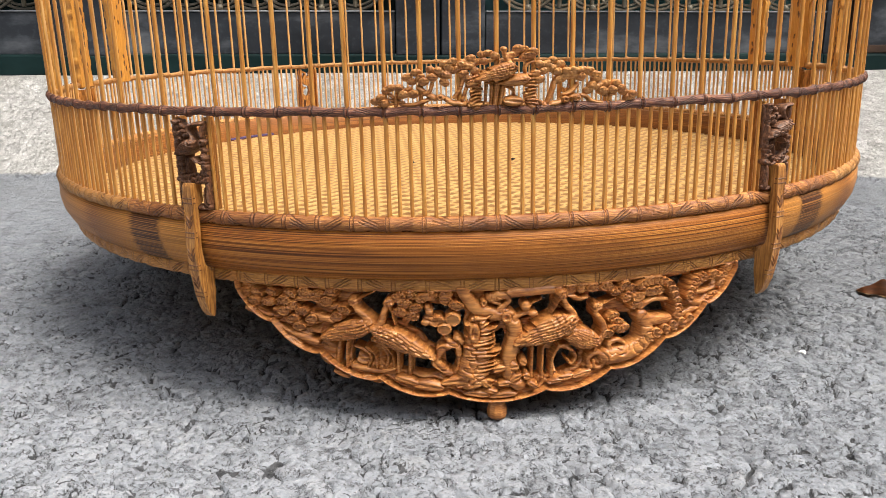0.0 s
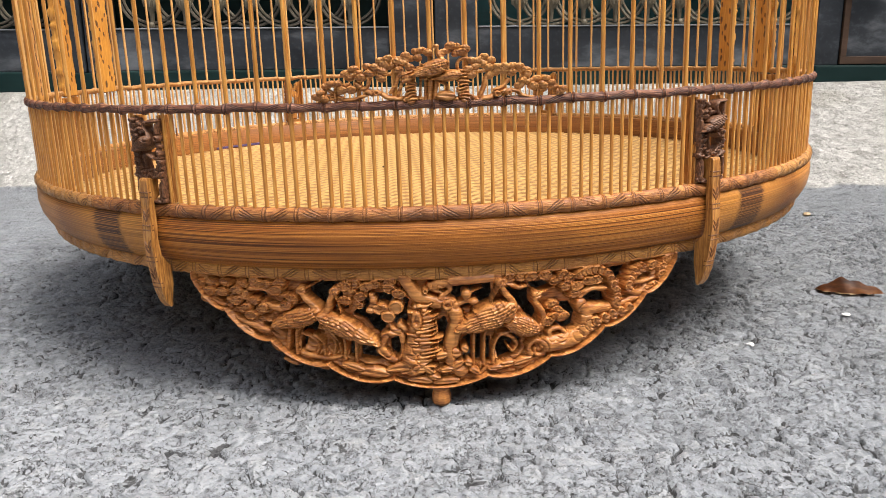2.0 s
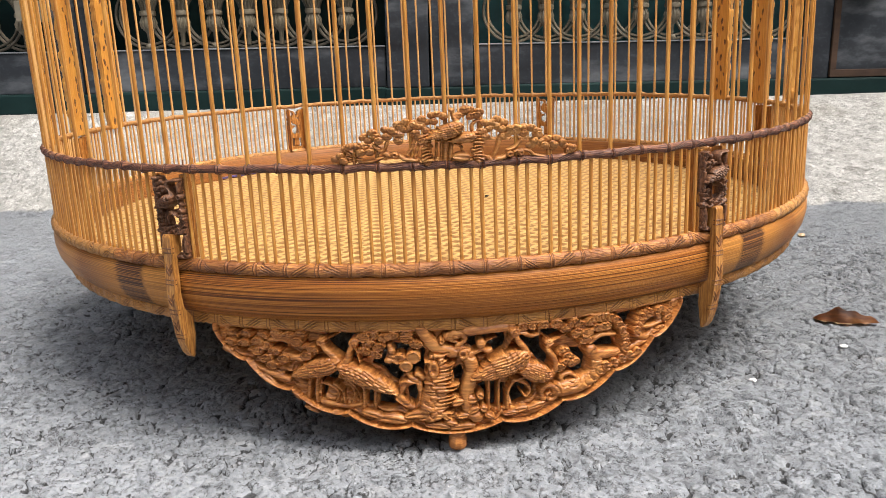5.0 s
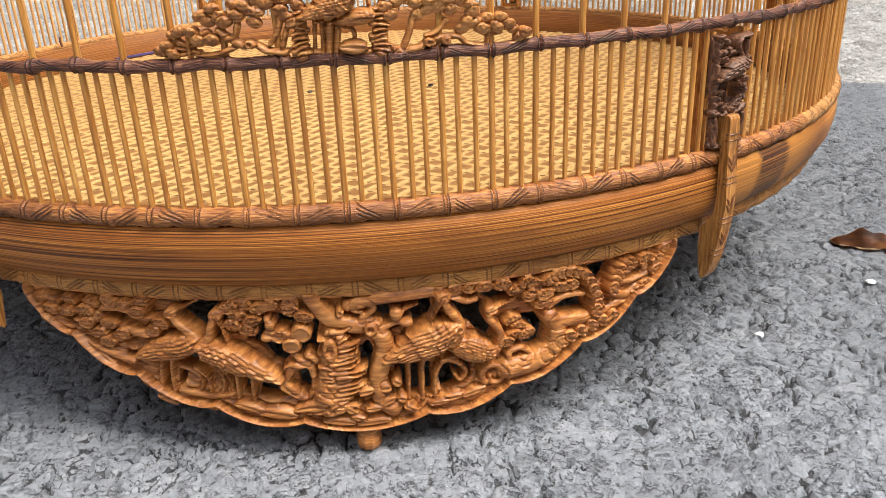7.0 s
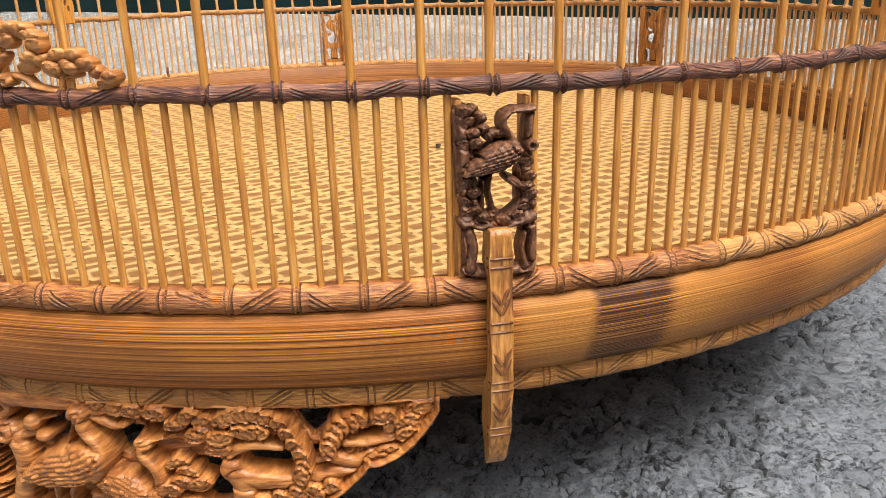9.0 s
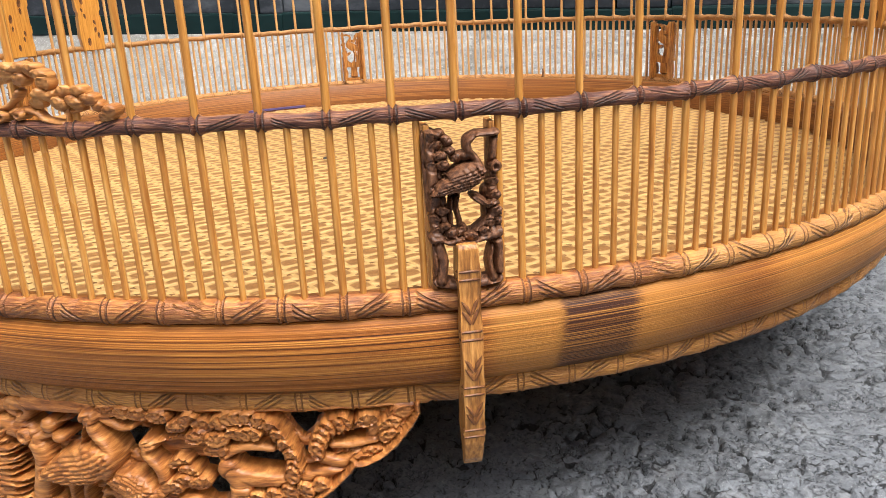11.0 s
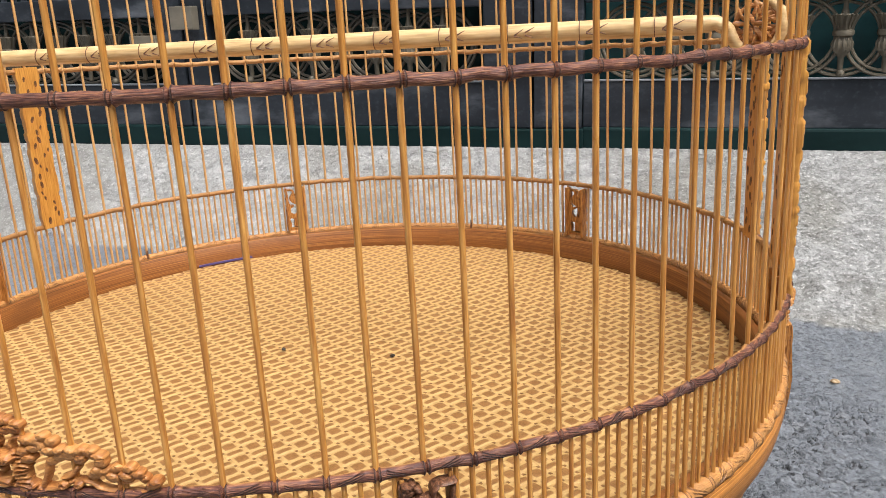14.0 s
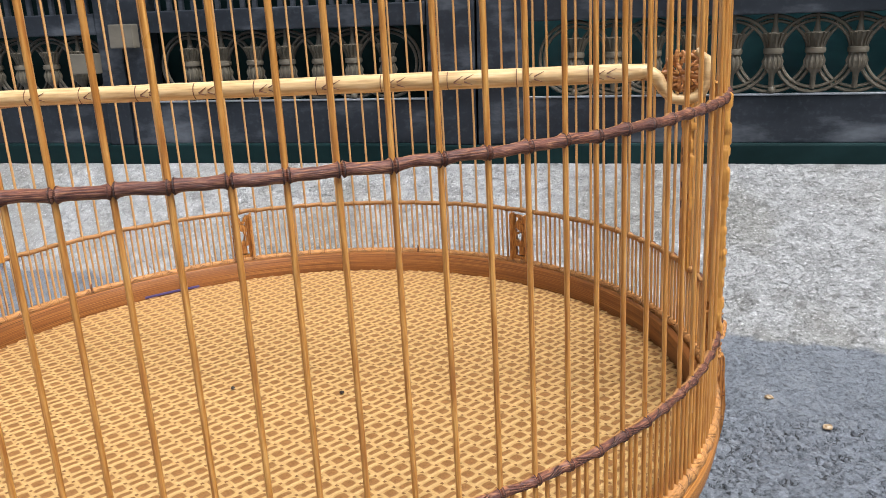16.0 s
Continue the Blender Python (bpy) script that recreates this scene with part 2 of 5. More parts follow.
def ground_material():
    """Worn grey asphalt with broken aggregate in front, a pale concrete ramp behind it."""
    m, n, l, b = mat("asphalt_and_concrete", 0.52, spec=0.5)
    g = n.new("ShaderNodeTexCoord")
    s = n.new("ShaderNodeSeparateXYZ")
    l.new(g.outputs["Object"], s.inputs[0])
    at = n.new("ShaderNodeAttribute")
    at.attribute_name = "stone"
    stone = at.outputs["Fac"]
    # mask for the shade painted between the stones
    crevice_shade = n.new("ShaderNodeAttribute")
    crevice_shade.attribute_name = "joint"
    co = n.new("ShaderNodeVectorMath")
    co.operation = "MULTIPLY_ADD"
    co.inputs[1].default_value = (0.003,) * 3
    l.new(tex(m, "Noise", 240, 3).outputs["Color"], co.inputs[0])
    l.new(g.outputs["Object"], co.inputs[2])
    chips = n.new("ShaderNodeTexVoronoi")
    chips.inputs["Scale"].default_value = 150
    l.new(co.outputs[0], chips.inputs["Vector"])
    grit = tex(m, "Noise", 1100, 4, rough=0.7).outputs["Fac"]
    fine = tex(m, "Noise", 520, 5, rough=0.65).outputs["Fac"]
    mid = tex(m, "Noise", 170, 5, rough=0.65).outputs["Fac"]
    broad = tex(m, "Noise", 5, 4).outputs["Fac"]
    patchy = tex(m, "Noise", 26, 4).outputs["Fac"]
    grey = ramp(m, mid, ((0.3, (0.205, 0.226, 0.258)), (0.5, (0.252, 0.276, 0.312)), (0.7, (0.31, 0.335, 0.374))))
    grey = mix(m, grey, ramp(m, fine, ((0.33, (0.17, 0.187, 0.214)), (0.5, (0.265, 0.289, 0.326)), (0.68, (0.4, 0.428, 0.474)))), 0.45)
    grey = mix(m, grey, mix(m, grey, (0.05, 0.053, 0.06), 0.5), calc(m, "MULTIPLY", span(m, calc(m, "SUBTRACT", 1.0, stone), 0.5, 1.0), 0.7))
    grey = mix(m, grey, mix(m, grey, (0.42, 0.43, 0.445), 0.35), span(m, stone, 0.6, 1.0))
    grey = mix(m, grey, mix(m, grey, (0.36, 0.38, 0.41), 0.15), span(m, calc(m, "ADD", calc(m, "MULTIPLY", broad, 0.6), calc(m, "MULTIPLY", patchy, 0.4)), 0.46, 0.62))
    # light gradient painted into the colour: paler front left, darker right and back
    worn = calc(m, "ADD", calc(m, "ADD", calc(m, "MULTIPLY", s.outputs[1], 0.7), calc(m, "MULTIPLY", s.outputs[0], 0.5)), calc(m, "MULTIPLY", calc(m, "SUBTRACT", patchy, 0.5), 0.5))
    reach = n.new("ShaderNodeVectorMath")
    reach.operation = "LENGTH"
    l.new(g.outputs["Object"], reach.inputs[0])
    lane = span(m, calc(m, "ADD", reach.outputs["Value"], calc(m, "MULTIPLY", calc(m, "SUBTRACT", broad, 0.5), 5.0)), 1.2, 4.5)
    # pale tint for the brighter light in front, fading out far from the cage
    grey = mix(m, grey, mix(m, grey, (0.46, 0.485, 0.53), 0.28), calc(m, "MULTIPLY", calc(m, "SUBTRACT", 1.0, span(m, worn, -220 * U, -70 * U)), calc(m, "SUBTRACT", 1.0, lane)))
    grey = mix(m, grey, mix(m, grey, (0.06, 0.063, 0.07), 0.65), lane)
    # dark tint stands in for shade right of and behind the cage
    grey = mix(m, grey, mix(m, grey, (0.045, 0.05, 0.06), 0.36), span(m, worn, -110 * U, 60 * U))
    # crevice shade put into the colour, as soft light barely brings it out
    grey = mix(m, grey, (0.02, 0.02, 0.022), calc(m, "MULTIPLY", span(m, calc(m, "ADD", crevice_shade.outputs["Fac"], calc(m, "MULTIPLY", calc(m, "SUBTRACT", fine, 0.5), 0.65)), 0.52, 0.64), 0.85))
    pit = tex(m, "Noise", 240, 4, rough=0.7).outputs["Fac"]
    bend = tex(m, "Noise", 85, 4, rough=0.62).outputs["Fac"]
    kink = tex(m, "Noise", 190, 3, rough=0.6).outputs["Fac"]
    gape = tex(m, "Noise", 60, 3, rough=0.6).outputs["Fac"]
    thin = calc(m, "SUBTRACT", 1.0, span(m, calc(m, "ABSOLUTE", calc(m, "SUBTRACT", bend, 0.5)), 0.006, 0.016))
    short = calc(m, "SUBTRACT", 1.0, span(m, calc(m, "ABSOLUTE", calc(m, "SUBTRACT", kink, 0.5)), 0.01, 0.03))
    thin = calc(m, "MAXIMUM", calc(m, "MULTIPLY", thin, span(m, gape, 0.42, 0.54)), calc(m, "MULTIPLY", short, calc(m, "MULTIPLY", span(m, mid, 0.5, 0.6), 0.7)))
    # cracks, pits and specks darkened in colour for the shade inside them
    grey = mix(m, grey, (0.025, 0.026, 0.029), calc(m, "MULTIPLY", thin, 0.6))
    grey = mix(m, grey, (0.022, 0.022, 0.025), calc(m, "MULTIPLY", span(m, pit, 0.64, 0.7), 0.4))
    specks = tex(m, "Noise", 560, 3, rough=0.6).outputs["Fac"]
    grey = mix(m, grey, (0.03, 0.031, 0.035), calc(m, "MULTIPLY", span(m, specks, 0.6, 0.65), 0.55))
    grey = mix(m, grey, (0.6, 0.6, 0.6), calc(m, "MULTIPLY", span(m, grit, 0.62, 0.67), 0.6))
    blot = tex(m, "Noise", 55, 5, rough=0.6).outputs["Fac"]
    conc = ramp(m, blot, ((0.34, (0.21, 0.207, 0.198)), (0.5, (0.33, 0.328, 0.32)), (0.64, (0.46, 0.458, 0.45))))
    conc = mix(m, conc, ramp(m, fine, ((0.3, (0.12, 0.119, 0.114)), (0.7, (0.56, 0.56, 0.555)))), 0.28)
    conc = mix(m, conc, mix(m, conc, (0.2, 0.188, 0.155), 0.5), span(m, broad, 0.47, 0.64))
    conc = mix(m, conc, mix(m, conc, (0.13, 0.125, 0.11), 0.55), span(m, patchy, 0.56, 0.7))
    conc = mix(m, conc, (0.09, 0.087, 0.078), calc(m, "MULTIPLY", span(m, pit, 0.6, 0.68), 0.4))
    conc = mix(m, conc, (0.75, 0.75, 0.74), calc(m, "MULTIPLY", span(m, calc(m, "SUBTRACT", 1.0, pit), 0.56, 0.66), 0.5))
    west = calc(m, "ADD", s.outputs[0], calc(m, "MULTIPLY", calc(m, "SUBTRACT", patchy, 0.5), 0.5))
    conc = mix(m, mix(m, conc, (0.6, 0.595, 0.575), 0.13), conc, span(m, west, -330 * U, 0.0))
    line = calc(m, "ADD", s.outputs[1], calc(m, "MULTIPLY", s.outputs[0], 0.2))
    line = calc(m, "ADD", line, calc(m, "MULTIPLY", calc(m, "SUBTRACT", tex(m, "Noise", 14, 5).outputs["Fac"], 0.5), 0.08))
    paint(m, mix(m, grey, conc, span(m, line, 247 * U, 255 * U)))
    h = calc(m, "ADD", calc(m, "MULTIPLY", mid, 0.2), calc(m, "MULTIPLY", fine, 0.5))
    h = calc(m, "ADD", h, calc(m, "MULTIPLY", grit, 0.45))
    h = calc(m, "SUBTRACT", h, calc(m, "MULTIPLY", span(m, pit, 0.56, 0.68), 0.7))
    h = calc(m, "SUBTRACT", h, calc(m, "MULTIPLY", thin, 0.9))
    bump(m, h, 1.0, 0.0022)
    here = n.new("ShaderNodeNewGeometry")
    lean = n.new("ShaderNodeVectorMath")
    lean.operation = "MULTIPLY_ADD"
    lean.inputs[1].default_value = (0.26, 0.26, 0.1)
    centre = n.new("ShaderNodeVectorMath")
    centre.operation = "SUBTRACT"
    centre.inputs[1].default_value = (0.5, 0.5, 0.5)
    l.new(chips.outputs["Color"], centre.inputs[0])
    l.new(centre.outputs[0], lean.inputs[0])
    l.new(here.outputs["Normal"], lean.inputs[2])
    l.new(lean.outputs[0], [x for x in n if x.type == "BUMP"][0].inputs["Normal"])
    return m


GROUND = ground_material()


def steel(name, a, b_, c, rough=0.45, spec=0.5):
    m, n, l, b = mat(name, rough, 0.0, spec)
    big = tex(m, "Noise", 9, 6, (0.6, 1, 1.6), rough=0.62).outputs["Fac"]
    small = tex(m, "Noise", 120, 5).outputs["Fac"]
    base = ramp(m, big, ((0.34, a), (0.52, b_), (0.7, c)))
    paint(m, mix(m, base, mix(m, base, c, 0.2), span(m, small, 0.5, 0.8)))
    l.new(ramp(m, big, ((0.3, (rough - 0.12,) * 3), (0.7, (rough + 0.2,) * 3))), b.inputs["Roughness"])
    bump(m, small, 0.15, 0.001)
    return m


PLATE = steel("dusty_dark_steel", (0.006, 0.009, 0.013), (0.018, 0.023, 0.031), (0.13, 0.142, 0.16))
GREEN = steel("dark_green_paint", (0.002, 0.012, 0.012), (0.004, 0.019, 0.019), (0.008, 0.03, 0.03), 0.5, 0.2)
TEAL = steel("teal_sheet", (0.008, 0.05, 0.055), (0.016, 0.085, 0.094), (0.03, 0.12, 0.13))
BRONZE = steel("weathered_gilt_iron", (0.05, 0.042, 0.028), (0.11, 0.092, 0.062), (0.22, 0.19, 0.14), 0.5)
# pale steel that paints the sky's reflection along the ledge
EDGE_GLINT = steel("sky_glint_edge", (0.14, 0.15, 0.165), (0.22, 0.235, 0.255), (0.34, 0.355, 0.38), 0.4)
# darker copy of the gilt iron, with shade put into its colour
SHADED_GILT = steel("shaded_gilt_iron", (0.025, 0.022, 0.016), (0.06, 0.05, 0.036), (0.14, 0.12, 0.09), 0.5)
RUST = steel("brown_rusted_steel", (0.03, 0.017, 0.012), (0.06, 0.034, 0.022), (0.11, 0.065, 0.045), 0.7, 0.3)
BEIGE = steel("beige_painted_block", (0.1, 0.087, 0.062), (0.16, 0.14, 0.105), (0.23, 0.2, 0.15), 0.6)


# ---- builders ----
def link(bm, name, material, parent=None, label="", smooth=True, matrix=None):
    """Turn a bmesh in plan units into one mesh object in metres."""
    bm.transform(Matrix.Scale(U, 4))
    me = bpy.data.meshes.new(name)
    bm.to_mesh(me)
    bm.free()
    me.materials.append(material)
    if smooth:
        me.polygons.foreach_set("use_smooth", [True] * len(me.polygons))
        me.set_sharp_from_angle(angle=radians(60))
    ob = new(name, me)
    if parent:
        ob.parent = parent
    if matrix:
        ob.matrix_basis = matrix
    if label:
        ob["label"] = label
    return ob


def part(name, bm, material, parent, label="", smooth=True, matrix=None):
    return link(bm, name, material, parent, label, smooth, matrix)


def share(name, mesh, parent, matrix):
    ob = new(name, mesh)
    ob.parent = parent
    ob.matrix_basis = matrix
    return ob


def upose(x, y, z, rx=0, ry=0, rz=0):
    return pose(x * U, y * U, z * U, rx, ry, rz)


def box(bm, x0, x1, y0, y1, z0, z1, bevel=0.0):
    r = bmesh.ops.create_cube(bm, size=1.0, matrix=Matrix.Translation(((x0 + x1) / 2, (y0 + y1) / 2, (z0 + z1) / 2)) @ Matrix.Diagonal((x1 - x0, y1 - y0, z1 - z0, 1)))
    if bevel:
        es = list({e for v in r["verts"] for e in v.link_edges})
        bmesh.ops.bevel(bm, geom=es, offset=bevel, segments=2, affect="EDGES", profile=0.6)
    return bm


def lathe(bm, profile, steps=16, closed=False, start=0.0, sweep=360.0, centre=(0, 0, 0)):
    """Revolve (radius, z) pairs about the z axis."""
    full = abs(sweep - 360) < 1e-6
    cols = steps if full else steps + 1
    grid = []
    for k in range(cols):
        a = radians(start + sweep * k / steps)
        grid.append([bm.verts.new((centre[0] + r * math.sin(a), centre[1] - r * math.cos(a), centre[2] + z)) for r, z in profile])
    n = len(profile)
    for k in range(steps):
        A, B = grid[k], grid[(k + 1) % cols]
        for j in range(n if closed else n - 1):
            bm.faces.new((A[j], B[j], B[(j + 1) % n], A[(j + 1) % n]))
    if not full and closed:
        bm.faces.new(grid[0][::-1])
        bm.faces.new(grid[-1])
    return grid


def tube(bm, points, radius, sides=8, caps=True):
    """A round tube along points; radius is one number or one per point."""
    pts = [Vector(p) for p in points]
    rad = radius if isinstance(radius, (list, tuple)) else [radius] * len(pts)
    rings = []
    side = None
    for k, p in enumerate(pts):
        t = (pts[min(k + 1, len(pts) - 1)] - pts[max(k - 1, 0)]).normalized()
        if side is None:
            side = t.orthogonal().normalized()
        side = (side - t * side.dot(t)).normalized()
        up = t.cross(side)
        rings.append([bm.verts.new(p + (side * math.cos(2 * math.pi * j / sides) + up * math.sin(2 * math.pi * j / sides)) * rad[k]) for j in range(sides)])
    for A, B in zip(rings, rings[1:]):
        for j in range(sides):
            bm.faces.new((A[j], A[(j + 1) % sides], B[(j + 1) % sides], B[j]))
    if caps:
        bm.faces.new(rings[0][::-1])
        bm.faces.new(rings[-1])


def on_ring(az, r, z=0.0):
    a = radians(az)
    return Vector((r * math.sin(a), -r * math.cos(a), z))


# ---- ground: one sheet, asphalt with a concrete ramp up to the gate ----
def steps_out(lo, hi, step, far):
    mid = list(np.arange(lo, hi + 0.01, step))
    out = [1.1 ** k * step for k in range(1, 150)]
    left = [lo - sum(out[:k]) for k in range(1, 150) if sum(out[:k]) < far]
    right = [hi + sum(out[:k]) for k in range(1, 150) if sum(out[:k]) < far]
    return np.array(left[::-1] + mid + right)


def hill(x, y):
    """Height of the ramp in plan units."""
    edge = 250 - 0.2 * x
    top = 79 - 0.024 * x
    k = np.clip((y - edge) / (450 - edge), 0, 1.25)
    return np.where(np.abs(x) < 1500, top * k, (79 - 36 * np.sign(x)) * np.clip((y - 250) / 200, 0, 1.25))


def soft_noise(X, Y, size, seed):
    """Smooth value noise from -1 to 1 with features of the given size."""
    table = np.random.RandomState(seed).rand(256, 256) * 2 - 1
    x, y = X / size, Y / size
    i, j = np.floor(x).astype(int), np.floor(y).astype(int)
    fx, fy = x - i, y - j
    fx, fy = fx * fx * (3 - 2 * fx), fy * fy * (3 - 2 * fy)
    a, b = table[j % 256, i % 256], table[j % 256, (i + 1) % 256]
    c, d = table[(j + 1) % 256, i % 256], table[(j + 1) % 256, (i + 1) % 256]
    return (a * (1 - fx) + b * fx) * (1 - fy) + (c * (1 - fx) + d * fx) * fy


def stones(X, Y, size, seed):
    """Broken stones: distance from the nearest joint, place within the stone, and four random numbers a stone."""
    table = np.random.RandomState(seed).rand(256, 256, 6)
    i, j = np.floor(X / size).astype(int), np.floor(Y / size).astype(int)
    one, two = np.full(X.shape, 1e9), np.full(X.shape, 1e9)
    dx, dy, luck = np.zeros(X.shape), np.zeros(X.shape), np.zeros(X.shape + (4,))
    for a in (-1, 0, 1):
        for b in (-1, 0, 1):
            t = table[(j + b) % 256, (i + a) % 256]
            ox, oy = X - (i + a + t[..., 0]) * size, Y - (j + b + t[..., 1]) * size
            d = np.hypot(ox, oy)
            closer = d < one
            two = np.where(closer, one, np.minimum(two, d))
            one = np.where(closer, d, one)
            dx, dy = np.where(closer, ox, dx), np.where(closer, oy, dy)
            luck = np.where(closer[..., None], t[..., 2:], luck)
    return (two - one) / 2, dx, dy, luck


def build_ground():
    """Worn stones of two sizes with broken open joints between them, and a smoother ramp."""
    xs, ys = steps_out(-225, 285, 0.62, 150000), steps_out(-235, 85, 0.62, 150000)
    X, Y = np.meshgrid(xs, ys)
    sharp = np.clip((2.6 - np.maximum(*np.meshgrid(np.gradient(xs), np.gradient(ys)))) / 1.4, 0, 1)
    near = (np.abs(X) < 480) & (Y > -340) & (Y < 455)
    wx = X + 1.5 * soft_noise(X, Y, 5.0, 1) + 0.7 * soft_noise(X, Y, 2.1, 2)
    wy = Y + 1.5 * soft_noise(X, Y, 5.0, 3) + 0.7 * soft_noise(X, Y, 2.1, 4)
    gap, dx, dy, luck = stones(wx, wy, 6.6, 5)
    gap2, dx2, dy2, luck2 = stones(wx + 40, wy + 70, 3.1, 6)
    worn = np.clip(0.4 + 0.9 * soft_noise(X, Y, 13, 7), 0, 1)
    loose = np.clip(0.4 + 0.9 * soft_noise(X, Y, 7, 9) + 0.5 * soft_noise(X, Y, 3, 10), 0, 1)
    loose2 = np.clip(0.3 + 0.9 * soft_noise(X, Y, 5, 11) + 0.6 * soft_noise(X, Y, 2.5, 12), 0, 1)
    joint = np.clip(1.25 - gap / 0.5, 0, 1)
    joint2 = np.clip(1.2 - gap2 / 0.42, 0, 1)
    z = 0.6 * luck[..., 0] + 0.3 * (dx * (luck[..., 1] - 0.5) + dy * (luck[..., 2] - 0.5))
    z += (1 - 0.7 * worn) * (0.4 * luck2[..., 0] + 0.34 * (dx2 * (luck2[..., 1] - 0.5) + dy2 * (luck2[..., 2] - 0.5)))
    z -= joint * (0.15 + 2.4 * loose) + joint2 * (0.05 + 1.2 * loose2) * (1 - 0.5 * worn)
    z += 0.7 * soft_noise(X, Y, 26, 13) + 0.2 * soft_noise(X, Y, 1.6, 14)
    paved = Y < 250 - 0.2 * X
    Z = hill(X, Y) + np.where(near, z * np.where(paved, 0.25 + 0.75 * sharp, 0.25) - 0.7, 0)
    tone = np.where(near, 0.6 * luck[..., 3] + 0.4 * luck2[..., 3], 0.5)
    # joint depth, also used to paint the crevices dark
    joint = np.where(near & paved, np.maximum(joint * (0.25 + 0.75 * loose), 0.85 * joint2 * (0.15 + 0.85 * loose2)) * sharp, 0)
    ny, nx = X.shape
    V = np.stack([X, Y, Z], -1).reshape(-1, 3) * U
    idx = np.arange(ny * nx).reshape(ny, nx)
    F = np.stack([idx[:-1, :-1], idx[:-1, 1:], idx[1:, 1:], idx[1:, :-1]], -1).reshape(-1, 4)
    me = bpy.data.meshes.new("ground")
    me.from_pydata(V.tolist(), [], F.tolist())
    me.polygons.foreach_set("use_smooth", [True] * len(me.polygons))
    me.attributes.new("stone", "FLOAT", "POINT").data.foreach_set("value", tone.reshape(-1).tolist())
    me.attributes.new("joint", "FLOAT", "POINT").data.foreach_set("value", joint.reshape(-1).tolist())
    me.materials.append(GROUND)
    return tagged(new("ground", me), "worn grey asphalt with a pale concrete ramp", "ground", kind="structure")


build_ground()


def sky_blocker_walls():
    """Unseen plain plastered walls added on the three other sides to block low sky light."""
    for name, x0, x1, y0, y1, label in (("wall_south", -3000, 3000, -3120, -3000, "unseen plain plastered wall added in the south to block low sky light"),
                                        ("wall_east", 2600, 2720, -3000, 440, "unseen plain plastered side wall added to block low sky light"),
                                        ("wall_west", -2720, -2600, -3000, 440, "unseen plain plastered side wall added to block low sky light")):
        bm = bmesh.new()
        box(bm, x0, x1, y0, y1, -6, 2000, 4)
        tagged(link(bm, name, PLASTER, None, "", False), label, "wall", kind="structure")


PLASTER = steel("grey_plaster", (0.13, 0.127, 0.117), (0.18, 0.176, 0.165), (0.24, 0.235, 0.22), 0.85, 0.2)
sky_blocker_walls()


# ---- steel gate behind the cage; it hangs slightly out of level ----
GATE = upose(0, 450, 79, 0, 1.35, 0)


def gate_leaf(name, x0, x1, label, dark):
    """One leaf: sill, kick plate, a row of overlapping rings with vase posts, an upper rail and bars."""
    root = tagged(new(name), label, "gate", "steel gates")
    root.matrix_basis = GATE
    bm = bmesh.new()
    box(bm, x0, x1, -6, 14, -6, 15.5, 2.0)
    part("sill", bm, GREEN, root, "dark green painted sill rail", False)
    bm = bmesh.new()
    box(bm, x0, x1, 0, 6, 15.5, 57, 0.8)
    part("kick_plate", bm, PLATE, root, "dusty dark grey steel kick plate", False)
    bm = bmesh.new()
    box(bm, x0, x1, -1.5, 8, 57.2, 58.6, 0.4)
    part("ledge", bm, EDGE_GLINT, root, "steel ledge coloured pale for the sky's reflection", False)
    bm = bmesh.new()
    box(bm, x0, x1, -1, 9, 126, 147, 1.2)
    part("upper_rail", bm, PLATE, root, "", False)
    pitch, n = 34.2, int((x1 - x0 - 20) / 34.2)
    gap = (x1 - x0 - (n - 1) * pitch) / 2
    ring = bmesh.new()
    for r, w in ((32.4, 1.7), (28.4, 1.5)):
        ps = [(r * math.sin(radians(k * 10)), 0, r * math.cos(radians(k * 10))) for k in range(37)]
        tube(ring, ps, w, 6, False)
    # leaves in shade get the darker copy for their rings
    iron = SHADED_GILT if dark else BRONZE
    first = part("ring", ring, iron, root, "", True, upose(x0 + gap, 8, 92))
    vase = bmesh.new()
    lathe(vase, [(0, -33), (2.2, -33), (2.4, -24), (2.6, -20), (5.4, -17), (7.8, -13), (7.6, -8), (6.2, -4.6), (5.8, -2.6), (8.2, -2.2), (8.6, 0), (8.2, 2.2), (5.8, 2.6), (5.8, 5), (6.8, 9), (8.6, 13), (7.8, 15), (3.4, 15.6), (2.0, 21), (1.6, 33), (0, 33)], 14)
    firstv = part("vase_post", vase, BRONZE, root, "weathered gilt cast iron post", True, upose(x0 + gap, 8, 95))
    flute = bmesh.new()
    for k in range(12):
        a = radians(k * 30)
        tube(flute, [(5.8 * math.sin(a), -5.8 * math.cos(a), 3), (6.9 * math.sin(a), -6.9 * math.cos(a), 9), (9.4 * math.sin(a), -9.4 * math.cos(a), 15)], [0.8, 1.3, 1.7], 5)
        tube(flute, [(5.9 * math.sin(a), -5.9 * math.cos(a), -3), (7.9 * math.sin(a), -7.9 * math.cos(a), -9), (7.0 * math.sin(a), -7.0 * math.cos(a), -15)], [0.7, 1.4, 1.0], 5)
    firstf = part("fluting", flute, BRONZE, root, "", True, upose(x0 + gap, 8, 95))
    for k in range(1, n):
        share("ring", first.data, root, upose(x0 + gap + k * pitch, 8 + (k % 2) * 0.8, 92))
        share("vase_post", firstv.data, root, upose(x0 + gap + k * pitch, 8, 95))
        share("fluting", firstf.data, root, upose(x0 + gap + k * pitch, 8, 95))
    ball = bmesh.new()
    bmesh.ops.create_uvsphere(ball, u_segments=10, v_segments=8, radius=3.4)
